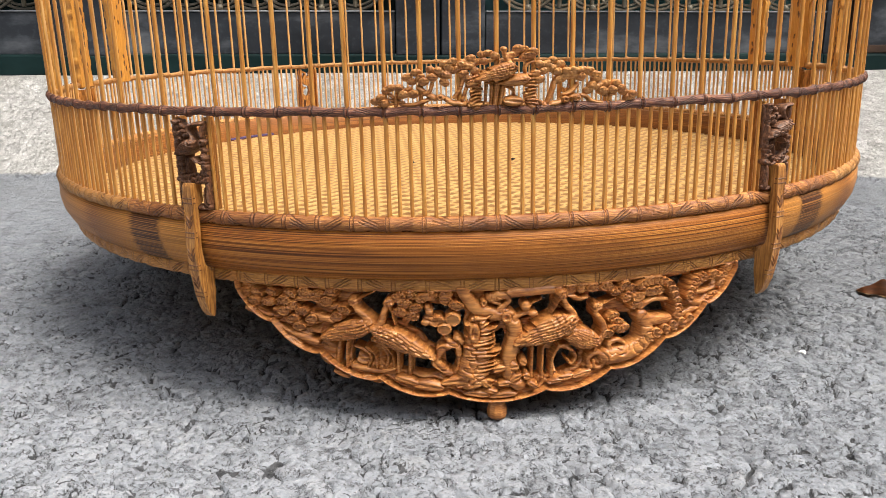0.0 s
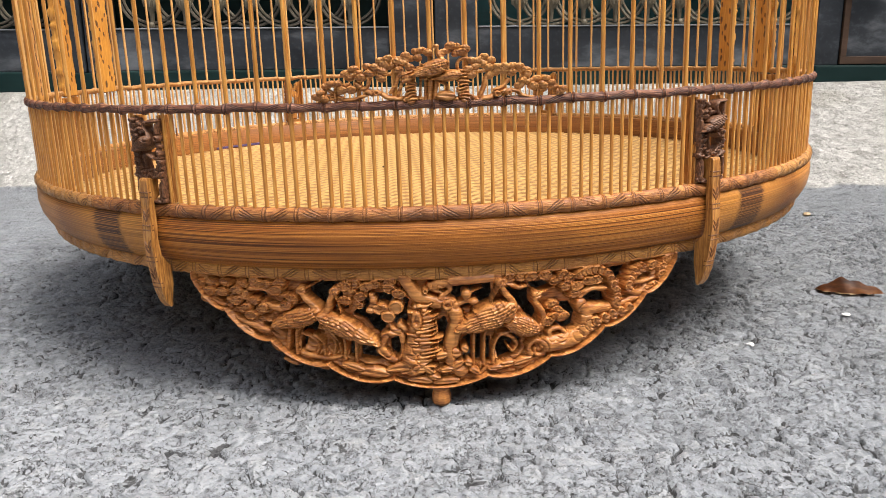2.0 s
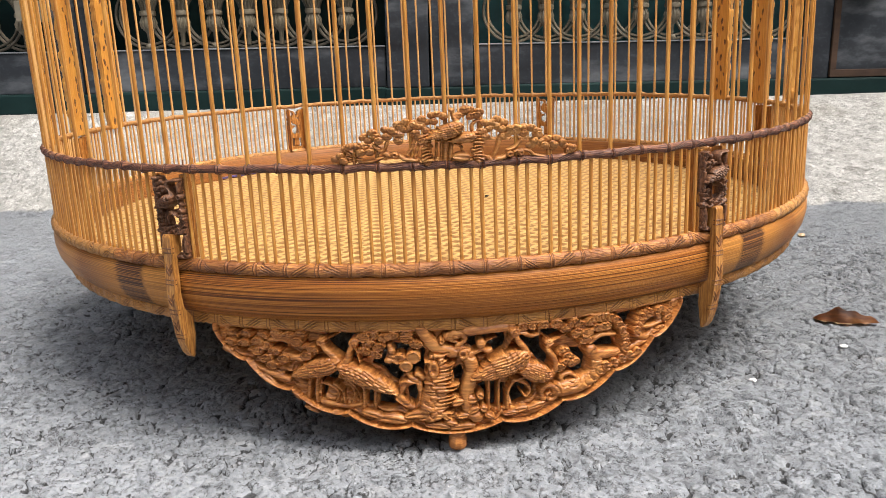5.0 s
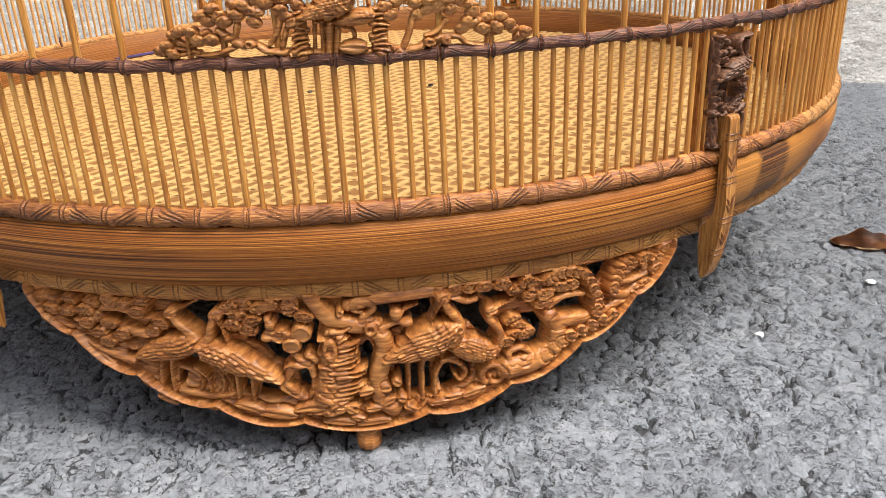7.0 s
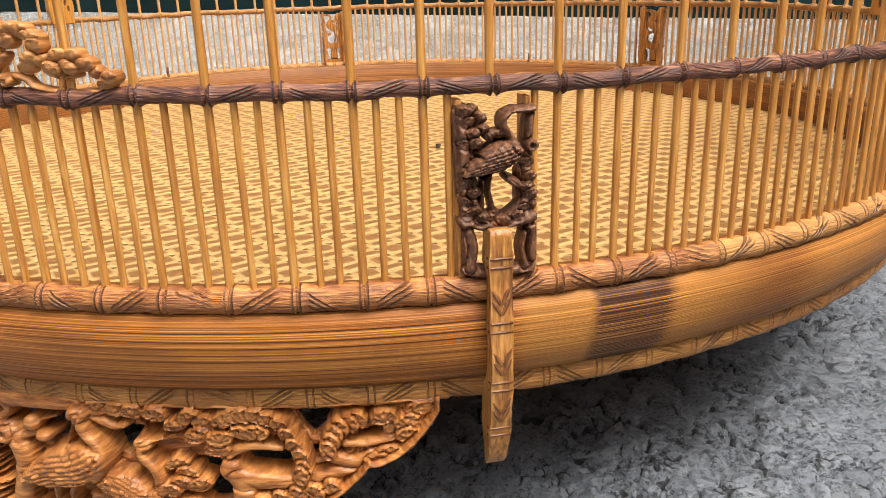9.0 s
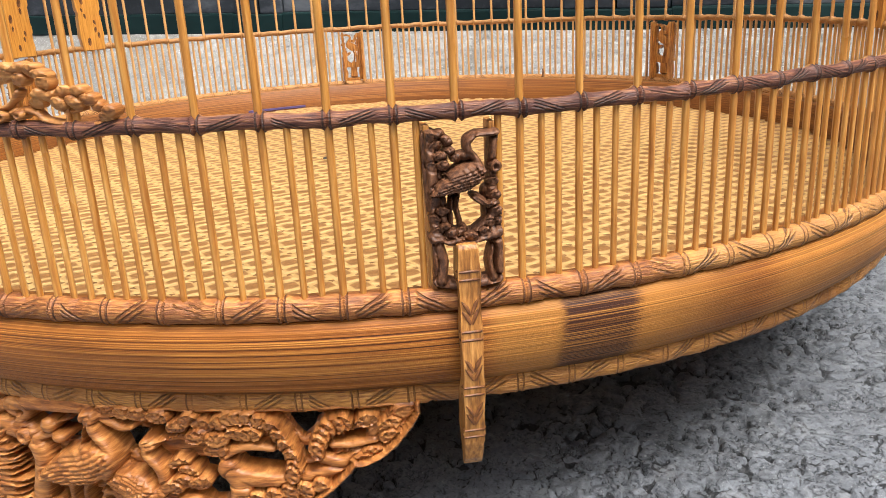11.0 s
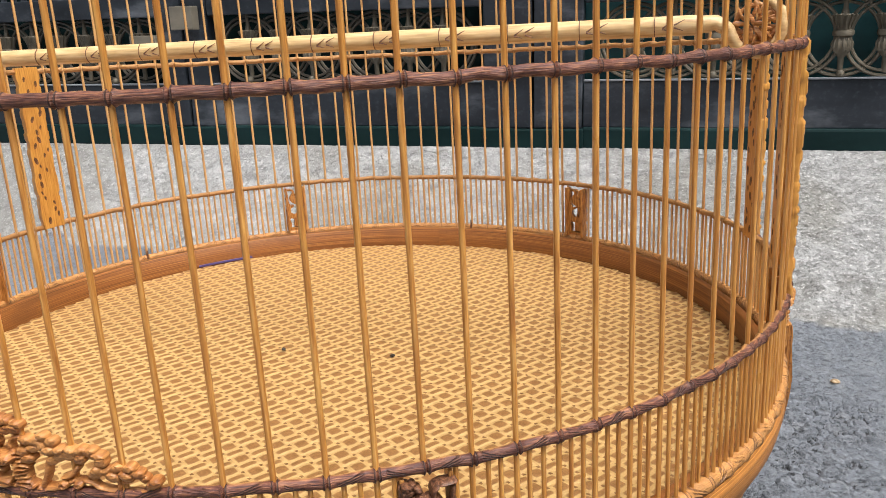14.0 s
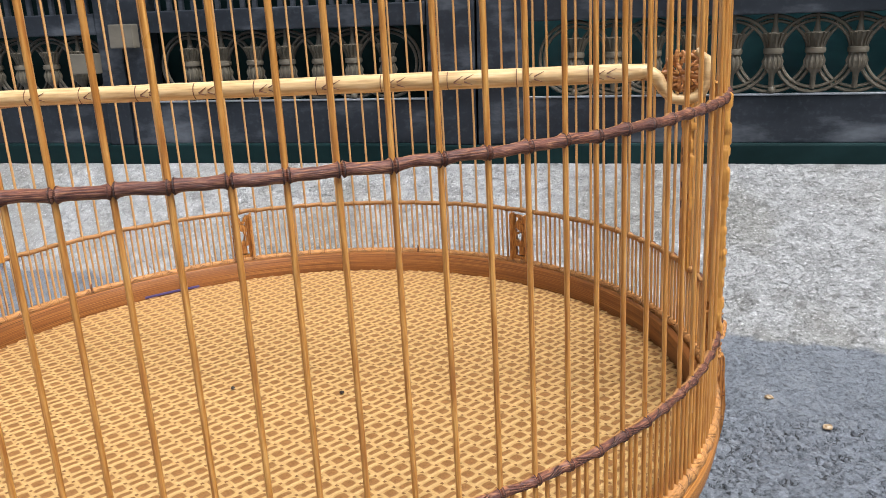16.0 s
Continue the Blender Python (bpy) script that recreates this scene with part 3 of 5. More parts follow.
    fb = part("ball_foot", ball, BRONZE, root, "", True, upose(x0 + gap, 3, 61.5))
    for k in range(2, n, 3):
        share("ball_foot", fb.data, root, upose(x0 + gap + k * pitch, 3, 61.5))
    bar = bmesh.new()
    box(bar, -2.2, 2.2, 0, 4.4, 147, 1080, 0.5)
    fbar = part("upright", bar, PLATE, root, "", False, upose(x0 + 12, 2, 0))
    for k in range(1, int((x1 - x0) / 13)):
        share("upright", fbar.data, root, upose(x0 + 12 + k * 13, 2, 0))
    bm = bmesh.new()
    box(bm, x0, x1, -1, 9, 1080, 1100, 1.2)
    part("top_rail", bm, PLATE, root, "", False)
    return root


def backing():
    """Teal and dark sheets that close the gate from behind."""
    for a, b, material, label in ((-2600, 55, GREEN, "dark green sheet wall behind the gate"), (55, 2600, TEAL, "teal sheet wall behind the gate")):
        bm = bmesh.new()
        box(bm, a, b, 36, 42, -20, 1150, 0.5)
        tagged(link(bm, "wall_north", material, None, "", False, GATE), label, "wall", kind="structure")


backing()
gate_leaf("gate_leaf", 64, 425, "dark steel gate leaf with weathered gilt ring ornaments", False)
gate_leaf("gate_leaf", -316, -30, "dusty dark steel gate leaf with gilt ring ornaments coloured as shaded", True)
gate_leaf("gate_leaf", -1150, -373, "dusty dark steel fence leaf with gilt ornaments coloured as shaded", True)
gate_leaf("gate_leaf", 600, 1150, "dark steel fence leaf with gilt ring ornaments coloured as shaded", True)


def gate_post(x0, x1, label):
    root = tagged(new("gate_post"), label, "gate post", "gate posts")
    root.matrix_basis = GATE
    mid = (x0 + x1) / 2
    for name, a, b, d in (("stile", x0, mid - 1, -3), ("stile", mid + 1, x1, -2)):
        bm = bmesh.new()
        box(bm, a, b, d, 20, 14, 1100, 1.5)
        part(name, bm, PLATE, root, "", False)
    bm = bmesh.new()
    box(bm, x0 - 2, x1 + 2, -7, 16, -6, 14, 1.5)
    part("foot", bm, GREEN, root, "dark green painted foot", False)
    return root


gate_post(-29, 63, "pair of dark steel stiles where two gate leaves meet")
gate_post(-372, -317, "dusty grey steel gate post")


def rust_panel():
    root = tagged(new("gate_side_panel"), "dark steel side panel with brown rust stains", "gate panel")
    root.matrix_basis = GATE
    bm = bmesh.new()
    box(bm, 426, 452, 0, 12, 15, 1100, 0.8)
    part("stile", bm, PLATE, root, "", False)
    bm = bmesh.new()
    box(bm, 453.5, 598, 2, 12, 15, 1100, 0.8)
    part("panel", bm, PLATE, root, "", False)
    for x0, x1, z0, z1 in ((453.5, 460, 24, 118), (453.5, 598, 16, 24), (453.5, 598, 118, 126)):
        bm = bmesh.new()
        box(bm, x0, x1, -2, 2, z0, z1, 0.5)
        part("edge_strip", bm, RUST, root, "brown rusted edge strip", False)
    bm = bmesh.new()
    box(bm, 425, 599, -6, 14, -6, 15, 2.0)
    part("sill", bm, GREEN, root, "dark green painted sill rail", False)
    return root


rust_panel()


def block(x, z, w, h, label):
    bm = bmesh.new()
    box(bm, -w / 2, w / 2, -12, 0, -h / 2, h / 2, 1.0)
    ob = link(bm, "latch_block", BEIGE, None, "", False, GATE @ upose(x, -3, z))
    return tagged(ob, label, "latch block", "gate latches")


block(-337, 124, 26, 23, "beige painted latch block on the gate post")
block(-385, 98, 30, 20, "beige painted hinge block on the gate")
block(476, 108, 46, 16, "beige painted block on the rusty side panel")


# ---- the birdcage ----
cage = tagged(new("birdcage"), "round bamboo birdcage with carved wooden panels", "birdcage")
R = 180.0
LONG, STEP = 108, 360.0 / 108
HOOKS = (-30.0, 30.0, 90.0, 150.2, -150.2, -90.0)
RING1, RING2, RING3 = 96.4, 177.3, 258.0


def band(name, profile, material, label="", steps=216):
    bm = bmesh.new()
    lathe(bm, profile, steps, True)
    return part(name, bm, material, cage, label)


band("base_hoop", [(174, 46.4), (177.6, 46.5), (179.9, 48.7), (181.7, 52.2), (182.5, 56.4), (182.4, 60), (181.2, 62.2), (178, 62.4), (174, 61), (173.6, 48)], HOOP, "bent split bamboo hoop with scorched nodes")
band("inner_hoop", [(173.6, 50), (177, 50), (177.4, 63.8), (176.9, 64.6), (174.4, 64.6), (173.6, 64.0)], INNERWOOD, "plain bamboo inner hoop")
band("base_board", [(0.01, 49), (173.5, 49), (173.5, 51.2), (0.01, 51.2)], HOOKWOOD, "", 96)


def cane_ring(name, r, z, thick, material, label, swell, flat=1.0, wob=0.0, fine=True, cut=0.22, depth=1.0, dip=0.0):
    """A cane hoop carved like bamboo: a pair of ridges at every joint, slanting leaf cuts between."""
    bm = bmesh.new()
    per, sides = (20, 16) if fine else (6, 8)
    n = LONG * per
    rnd = random.Random(int(z))
    leaf = [(rnd.uniform(0.28, 0.4), rnd.choice((-1, 1)), rnd.uniform(-0.5, 0.4)) for _ in range(LONG)]
    rows = []
    for k in range(n):
        u = (k % per) / per
        a = 360.0 * k / n
        off = min(u, 1 - u)
        joint = 1.0 + swell * (1.0 if 0.03 < off < 0.09 else -0.5 if off <= 0.03 else max(0.0, 0.6 - off * 3.0))
        lift = wob * noise.noise(Vector((k * 1.8 / per, z, 0))) - dip * max(0.0, -math.cos(radians(a)))
        start, way, b0 = leaf[k // per]
        row = []
        for j in range(sides):
            b = 2 * math.pi * j / sides
            bb = (b + math.pi) % (2 * math.pi) - math.pi
            g = 0.0
            if fine:
                for shift in (0.0, 0.75, 1.35):
                    t = (u - start) / 0.42
                    if 0 <= t <= 1:
                        g = max(g, max(0.0, 1 - abs(bb - (b0 + way * (1.5 * t - 0.9) + (shift - 0.7) * 0.8)) / 0.34) * min(1.0, 3 * (1 - t)))
            rr = thick * (joint - cut * g + 0.03 * noise.noise(Vector((k * 0.35, j * 0.8, z))))
            row.append(bm.verts.new(on_ring(a, r + rr * depth * math.cos(b), z + lift + rr * flat * math.sin(b))))
        rows.append(row)
    for k in range(n):
        A, B = rows[k], rows[(k + 1) % n]
        for j in range(sides):
            bm.faces.new((A[j], B[j], B[(j + 1) % sides], A[(j + 1) % sides]))
    return part(name, bm, material, cage, label)


cane_ring("upper_bead", 180.4, 64.2, 2.25, BEADWOOD, "stained cane bead carved with bamboo joints", 0.13)
cane_ring("lower_bead", 176.0, 44.5, 2.2, LOWBEAD, "pale cane bead carved with bamboo joints", 0.09, 1.1, depth=0.75)
cane_ring("lower_ring", 180.6, RING1, 1.3, RINGWOOD, "purple brown cane ring carved with joints", 0.36, wob=0.5)
cane_ring("middle_ring", 180.6, RING2, 1.3, RINGWOOD, "purple brown cane ring carved with joints", 0.36, wob=0.5, dip=4.6)
cane_ring("upper_ring", 180.6, RING3, 1.3, RINGWOOD, "purple brown cane ring carved with joints", 0.36, fine=False)


def bar_mesh(name, z0, z1, r):
    bm = bmesh.new()
    tube(bm, [(0, 0, z0), (0, 0, (z0 + z1) / 2), (0, 0, z1)], [r, r * 0.97, r], 8)
    return part(name, bm, BAR, cage)


def clear_of_hooks(a, half):
    return all(abs((a - h + 180) % 360 - 180) > half for h in HOOKS)


made = {}
KINDS = {"long_bar": (62, RING3, 0.7), "upper_bar": (RING1, RING3, 0.7), "short_bar": (62, RING1, 0.6)}
rng = random.Random(4)
for k in range(LONG * 3):
    a = k * STEP / 3 + rng.uniform(-0.09, 0.09)
    whole, free = k % 3 == 0, clear_of_hooks(a, 2.05)
    if not whole and not free:
        continue
    kind = "short_bar" if not whole else "long_bar" if free else "upper_bar"
    m = Matrix.Translation(on_ring(a, 180.3) * U) @ pose(0, 0, 0, rng.uniform(-0.12, 0.12), rng.uniform(-0.12, 0.12), a + rng.uniform(-20, 20))
    if kind not in made:
        made[kind] = bar_mesh(kind, *KINDS[kind])
        made[kind].matrix_basis = m
    else:
        share(kind, made[kind].data, cage, m)


# tall pierced posts that stiffen both sides
def tall_post(az, width):
    bm = bmesh.new()
    n = 96
    h0, h1 = RING1 - 1, RING2 + 1
    cols = []
    rnd = random.Random(int(az * 7))
    steps = []
    z = h0
    while z < h1:
        steps.append((z, rnd.uniform(0.1, 0.9), rnd.uniform(-0.4, 0.4)))
        z += rnd.uniform(2.2, 5.0)
    for k in range(n + 1):
        z = h0 + (h1 - h0) * k / n
        start, proud, side = [q for q in steps if q[0] <= z][-1]
        e = 0.5 * noise.noise(Vector((az, z * 0.12, 3))) + side
        w = width / 2 + e
        p = 1.2 + proud * (0.35 if z - start < 0.7 else 1.0)
        ring = [(-w, -p * 0.7), (-w * 0.9, -p), (-w * 0.3, -p - 0.3), (w * 0.3, -p - 0.2), (w * 0.9, -p), (w, -p * 0.7), (w, 1.6), (-w, 1.6)]
        cols.append([bm.verts.new((x, y, z)) for x, y in ring])
    for A, B in zip(cols, cols[1:]):
        for j in range(8):
            bm.faces.new((A[j], A[(j + 1) % 8], B[(j + 1) % 8], B[j]))
    bm.faces.new(cols[0][::-1])
    bm.faces.new(cols[-1])
    m = Matrix.Translation(on_ring(az, 180.2) * U) @ pose(0, 0, 0, 0, 0, az)
    post = part("pierced_post", bm, POSTWOOD, cage, "flat bamboo post with pierced scroll edge", True, m)
    r = random.Random(int(az * 10))
    z = h0 + 4
    while z < h1 - 4:
        x = r.uniform(-0.34, 0.34) * width
        for y in (1.62,):
            d = r.uniform(0.7, 1.4)
            m = upose(x, y, z, 0, r.uniform(-25, 25), 0) @ Matrix.Diagonal((d, 1, d * 1.2, 1))
            # dark inlay stands for the shade inside a pierced hole; nothing is cut
            if SLOT:
                share("pierced_slot", SLOT[0], post, m)
            else:
                bm = bmesh.new()
                ends = [[bm.verts.new((0.7 * math.cos(t * math.pi / 4), k, 1.3 * math.sin(t * math.pi / 4))) for t in range(8)] for k in (-0.12, 0.12)]
                bm.faces.new(ends[0])
                bm.faces.new(ends[1][::-1])
                for t in range(8):
                    bm.faces.new((ends[0][t], ends[1][t], ends[1][(t + 1) % 8], ends[0][(t + 1) % 8]))
                SLOT.append(part("pierced_slot", bm, DARKWOOD, post, "", False, m).data)
        z += r.uniform(2.2, 4.5)


SLOT = []
for az, w in ((-77, 6), (-91, 14), (-103.5, 12), (80, 5), (93, 16), (105, 11)):
    tall_post(az, w)


CUTWOOD = chiselled("burnt_cut_wood", (0.08, 0.026, 0.008), (0.17, 0.06, 0.016), (0.27, 0.105, 0.03), 0.5)


# ---- hooks that clamp the cage to its tray ----
def hook(az):
    root = new("hook")
    root.parent = cage
    root.matrix_basis = pose(0, 0, 0, 0, 0, az)
    bm = bmesh.new()
    outer = [(-184.4, 75), (-185.0, 74.2), (-185.2, 71), (-184.9, 66), (-185.6, 60), (-186.0, 53), (-185.5, 47), (-184.8, 42), (-183.9, 37), (-182.4, 33), (-180.6, 30.8)]
    inner = [(-179.9, 31.4), (-179.6, 35), (-179.0, 40), (-178.7, 45.2), (-180.6, 46.2), (-182.8, 49), (-183.1, 55), (-182.9, 60), (-183.0, 66.4), (-182.4, 68), (-180.4, 68.6), (-180.2, 74.4)]
    ring = outer + inner
    L = [bm.verts.new((-1.9, y, z)) for y, z in ring]
    Rr = [bm.verts.new((1.9, y, z)) for y, z in ring]
    bm.faces.new(L)
    bm.faces.new(Rr[::-1])
    for k in range(len(ring)):
        j = (k + 1) % len(ring)
        bm.faces.new((L[j], L[k], Rr[k], Rr[j]))
    bmesh.ops.bevel(bm, geom=bm.edges[:], offset=0.28, segments=2, affect="EDGES", profile=0.5)
    bmesh.ops.bisect_plane(bm, geom=bm.verts[:] + bm.edges[:] + bm.faces[:], plane_co=(0, 0, 70), plane_no=(0, 0, 1))
    for z in (72, 67, 63, 59, 54, 51, 48, 44, 41, 39, 35):
        bmesh.ops.bisect_plane(bm, geom=bm.verts[:] + bm.edges[:] + bm.faces[:], plane_co=(0, 0, z), plane_no=(0, 0, 1))
    for v in bm.verts:
        near = min(abs(v.co.z - z) for z in (69.6, 58.9, 48.4, 39.3))
        v.co.x *= 0.93 + 0.12 * max(0.0, 1 - near / 3.0) + 0.05 * noise.noise(Vector((az, v.co.z * 0.4, v.co.x)))
    part("lever", bm, HOOKWOOD, root, "carved boxwood lever", False)

    def face_y(z):
        o = sorted(outer, key=lambda p: p[1])
        return float(np.interp(z, [p[1] for p in o], [p[0] for p in o]))
    for z in (69.6, 58.9, 48.4, 39.3):
        for dz in (-0.75, 0.75):
            bm = bmesh.new()
            tube(bm, [(-2.0, face_y(z + dz) + 1.0, z + dz), (-1.7, face_y(z + dz) + 0.02, z + dz), (1.7, face_y(z + dz) + 0.02, z + dz), (2.0, face_y(z + dz) + 1.0, z + dz)], 0.24, 5)
            part("ridge", bm, CUTWOOD, root, "dark cut ring at a joint")
    for z in (61.0, 50.6, 41.4):
        for s, h in ((-1, 4.6), (1, 5.6)):
            bm = bmesh.new()
            for d in (0, 1.7):
                tube(bm, [(s * 0.1, face_y(z + d) + 0.1, z + d), (s * 0.8, face_y(z + d + h * 0.3) + 0.02, z + d + h * 0.3), (s * 1.65, face_y(z + d + h * 0.55) + 0.12, z + d + h * 0.55)], [0.3, 0.42, 0.08], 6)
            part("leaf_cut", bm, CUTWOOD, root, "dark incised leaf cut")
    return root


for az in HOOKS:
    hook(az)


# ---- woven cane mat ----
def weave():
    """Broad strips one way and slim strips the other, each over one and under one."""
    pa, pb = 5.15, 6.43
    sa, sb = 0.72, 0.104
    reach = 173.0
    for axis, angle, pitch, other, w, material in (("a", -36.5, pb, pa, 2.7, CANE), ("b", 53.5, pa, pb, 1.95, CANE_SLIM)):
        n = int(reach / pitch) + 1
        for k in range(-n, n + 1):
            off = (k - sb) * pitch if axis == "a" else -(k + sa) * pitch
            if abs(off) > reach - 2:
                continue
            half = math.sqrt(reach ** 2 - off ** 2)
            m = int(half / other * 4)
            bm = bmesh.new()
            rows = []
            for q in range(-m, m + 1):
                x = q * other / 4.0
                phase = math.cos(math.pi * (x / other - sa + k)) if axis == "a" else -math.cos(math.pi * (x / other + sb + k))
                h = 0.25 + 0.25 * phase
                rows.append([bm.verts.new((x, y, h + d)) for y, d in ((-w, -0.25), (-w * 0.75, -0.03), (0, 0.03), (w * 0.75, -0.03), (w, -0.25))])
            for A, B in zip(rows, rows[1:]):
                for j in range(4):
                    bm.faces.new((A[j], B[j], B[j + 1], A[j + 1]))
            a = radians(angle)
            part("cane_strip", bm, material, floor_mat, "", True, pose(-off * math.sin(a) * U, off * math.cos(a) * U, 0, 0, 0, angle))


floor_mat = tagged(new("cane_mat"), "pale woven cane mat on the cage floor", "mat")
floor_mat.matrix_basis = upose(0, 0, 53.2)
weave()
bm = bmesh.new()
lathe(bm, [(0.01, -1.95), (173.2, -1.95), (173.2, -0.12), (0.01, -0.12)], 96)
part("mat_backing", bm, CANE_BACK, floor_mat)


# ---- perch with carved ends ----
def perch():
    root = tagged(new("perch"), "pale bamboo perch with carved scroll ends", "perch")
    root.matrix_basis = upose(0, 0, 183.3)
    bm = bmesh.new()
    pts, rad = [], []
    for k in range(0, 121):
        x = -152 + 304 * k / 120
        j = abs(((x + 160) % 26) - 13) > 12.2
        pts.append((x, 0.4 * math.sin(x * 0.02), 0))
        rad.append(3.5 * (1.035 if j else 1.0) * (0.8 if abs(x) > 148 else 1.0))
    tube(bm, pts, rad, 14)
    part("rod", bm, PALE, root, "pale bamboo rod with carved joints")
    rod = root.children[0]
    bm = bmesh.new()
    for s in (0, 1):
        tube(bm, [(s * 4, -3.9, -0.6 + s), (3.5 + s * 4, -3.6, 1.7 + s * 0.4)], [0.32, 0.1], 5)
        tube(bm, [(s * 4, -3.9, -0.8 + s * 0.3), (3 + s * 4, -3.6, -1.6)], [0.32, 0.1], 5)
    tube(bm, [(-2.5, -3.9 * math.cos(t), 3.9 * math.sin(t)) for t in (-1, -0.5, 0, 0.5, 1)], 0.2, 4)
    mark = part("leaf_mark", bm, DARKWOOD, rod, "dark incised leaf mark", True, upose(-124, 0, 0))
    for k in range(-4, 6):
        share("leaf_mark", mark.data, rod, upose(k * 26.0 + 6, 0, 0))
    for s in (-1, 1):
        bm = bmesh.new()
        tube(bm, [(s * x, 0, z) for x, z in ((148, 0), (154, 0.5), (158, -2), (160, -6), (163, -9.5), (168, -10.5), (173, -8.5), (175.5, -3), (174.5, 4), (171, 7)) ], [3.2, 2.6, 2.6, 2.2, 2, 2, 2, 2, 1.8, 1.2], 8)
        part("scroll_end", bm, PALE, root, "bent bamboo cradle that holds the perch")
        bm = bmesh.new()
        rnd = random.Random(21)
        for n in range(28):
            a, d = n * 2.4, 1.0 + 1.2 * math.sqrt(n)
            cx, cz = s * (167 + 0.95 * d * math.cos(a)), -0.5 + 0.9 * d * math.sin(a)
            m = Matrix.Translation((cx, rnd.uniform(-2.2, -1.0) + 0.2 * d, cz)) @ pose(0, 0, 0, rnd.uniform(-55, 55), math.degrees(-a) + rnd.uniform(-35, 35), rnd.uniform(-40, 40)) @ Matrix.Diagonal((2.5, 0.42, 0.95, 1))
            bmesh.ops.create_uvsphere(bm, u_segments=10, v_segments=6, radius=1.0, matrix=m)
        tube(bm, [(s * (167 + 6.6 * math.cos(t * 0.5)), 0.2, -0.5 + 6.4 * math.sin(t * 0.5)) for t in range(13)], 0.9, 7)
        part("carved_flower", bm, CREST, root, "carved brown flower cluster")
    return root


perch()


# ---- carving: pierced relief sheets bent round the cage ----
class Carving:
    """A height field with a signed mask: positive where there is wood."""

    def __init__(self, u0, u1, v0, v1, res):
        nu, nv = int((u1 - u0) / res) + 1, int((v1 - v0) / res) + 1
        self.u, self.v = np.meshgrid(np.linspace(u0, u1, nu), np.linspace(v0, v1, nv))
        self.h = np.full(self.u.shape, -9.0)
        self.m = np.full(self.u.shape, -9.0)
        self.res = res

    def put(self, m, h):
        self.h = np.where(m > -0.2, np.maximum(self.h, h), self.h)
        self.m = np.maximum(self.m, m)

    def oval(self, cx, cy, rx, ry, rot=0.0, lift=1.5, dome=2.0):
        """A domed oval: a head, bud or knob."""
        c, s = math.cos(radians(rot)), math.sin(radians(rot))
        x, y = (self.u - cx) * c + (self.v - cy) * s, -(self.u - cx) * s + (self.v - cy) * c
        q = np.hypot(x / rx, y / ry)
        self.put((1 - q) * min(rx, ry), lift + dome * np.sqrt(np.maximum(1 - q * q, 0)))

    def over(self, m, h, gap=0.45, cut=1.1, window=(slice(None), slice(None))):
        """Lay a piece over the rest, or over a window of it, and undercut a thin shadow line round it."""
        below = self.h[window]
        ring = (m <= 0) & (m > -gap)
        self.h[window] = np.where(m > 0, np.maximum(h, below - 0.4), np.where(ring, below - cut * (1 + m / gap), below))
        self.m[window] = np.maximum(self.m[window], m)

    def shell(self, cx, cy, rx, ry, rot=0.0, lift=2.0, rays=7.0, deep=0.85, gap=0.45, cut=1.1):
        """A pine pad: a small tilted shell with a raised rim and cut needles."""
        c, s = math.cos(radians(rot)), math.sin(radians(rot))
        x, y = (self.u - cx) * c + (self.v - cy) * s, -(self.u - cx) * s + (self.v - cy) * c
        q = np.hypot(x / rx, y / ry)
        a = np.arctan2(y / ry + 0.55, x / rx)
        needle = np.clip((0.62 - np.abs(np.sin(a * rays))) / 0.3, 0, 1) * np.clip((q - 0.2) / 0.12, 0, 1) * np.clip((0.84 - q) / 0.1, 0, 1)
        h = lift + 0.25 * (1 - q * q) + 0.55 * y / ry - deep * needle + 0.47 * deep * np.clip((q - 0.74) / 0.12, 0, 1)
        self.over((1 - q) * min(rx, ry), h, gap, cut)

    def feathers(self, cx, cy, size, wide, rot, lift, tail=1):
        """A bird's body: a drop with small scales on the breast and long quills towards the tail (tail is the side, 1 or -1)."""
        c, s = math.cos(radians(rot)), math.sin(radians(rot))
        x, y = (self.u - cx) * c + (self.v - cy) * s, -(self.u - cx) * s + (self.v - cy) * c
        t = (x * tail / size + 1) / 2
        half = wide * 2.45 * np.clip(t, 0, 1) ** 0.5 * np.clip(1 - t, 0, 1) ** 0.8 + 1e-6
        q = np.abs(y) / half
        inside = np.where((t > 0) & (t < 1), (1 - q) * np.minimum(half, wide * 0.6), -1.0)
        inside = inside + 0.35 * np.sin(y * 4.2 + x) * (t > 0.6) * (t < 1)
        h = lift + 2.2 * np.sqrt(np.clip(1 - q * q, 0, 1)) + 1.0 * (1 - t) - 1.2 * np.clip(t, 0, 1)
        bend = y / (1.2 - 0.45 * t) + 0.5 * np.sin(x * 0.35)
        pitch = 0.95 * min(1.0, size / 9)
        row = np.floor(bend / pitch)
        groove = np.abs(bend / pitch - row - 0.5) * 2
        step = x * tail / np.where(t < 0.4, 1.9, 4.5) / min(1.0, size / 9) + 0.37 * row + 0.3 * np.sin(row * 2.7)
        tip = step - np.floor(step)
        fine = np.abs(np.sin(bend * 9.0)) * 0.12
        quill = bend / pitch - row
        deep = min(1.0, size / 8)
        h = h + deep * (0.75 * quill - 0.7 * np.clip((groove - 0.7) / 0.3, 0, 1) + 0.75 * tip - 0.85 * np.clip((tip - 0.84) / 0.12, 0, 1)) + fine * (t > 0.3)
        self.over(inside, h)

    def strip(self, pts, r0, r1=None, lift=1.5):
        """A smooth branch, neck or leg laid over the rest, along a curve through the given places."""
        r1 = r0 if r1 is None else r1
        if len(pts) > 2:
            ends = [pts[0]] + list(pts) + [pts[-1]]
            curve = []
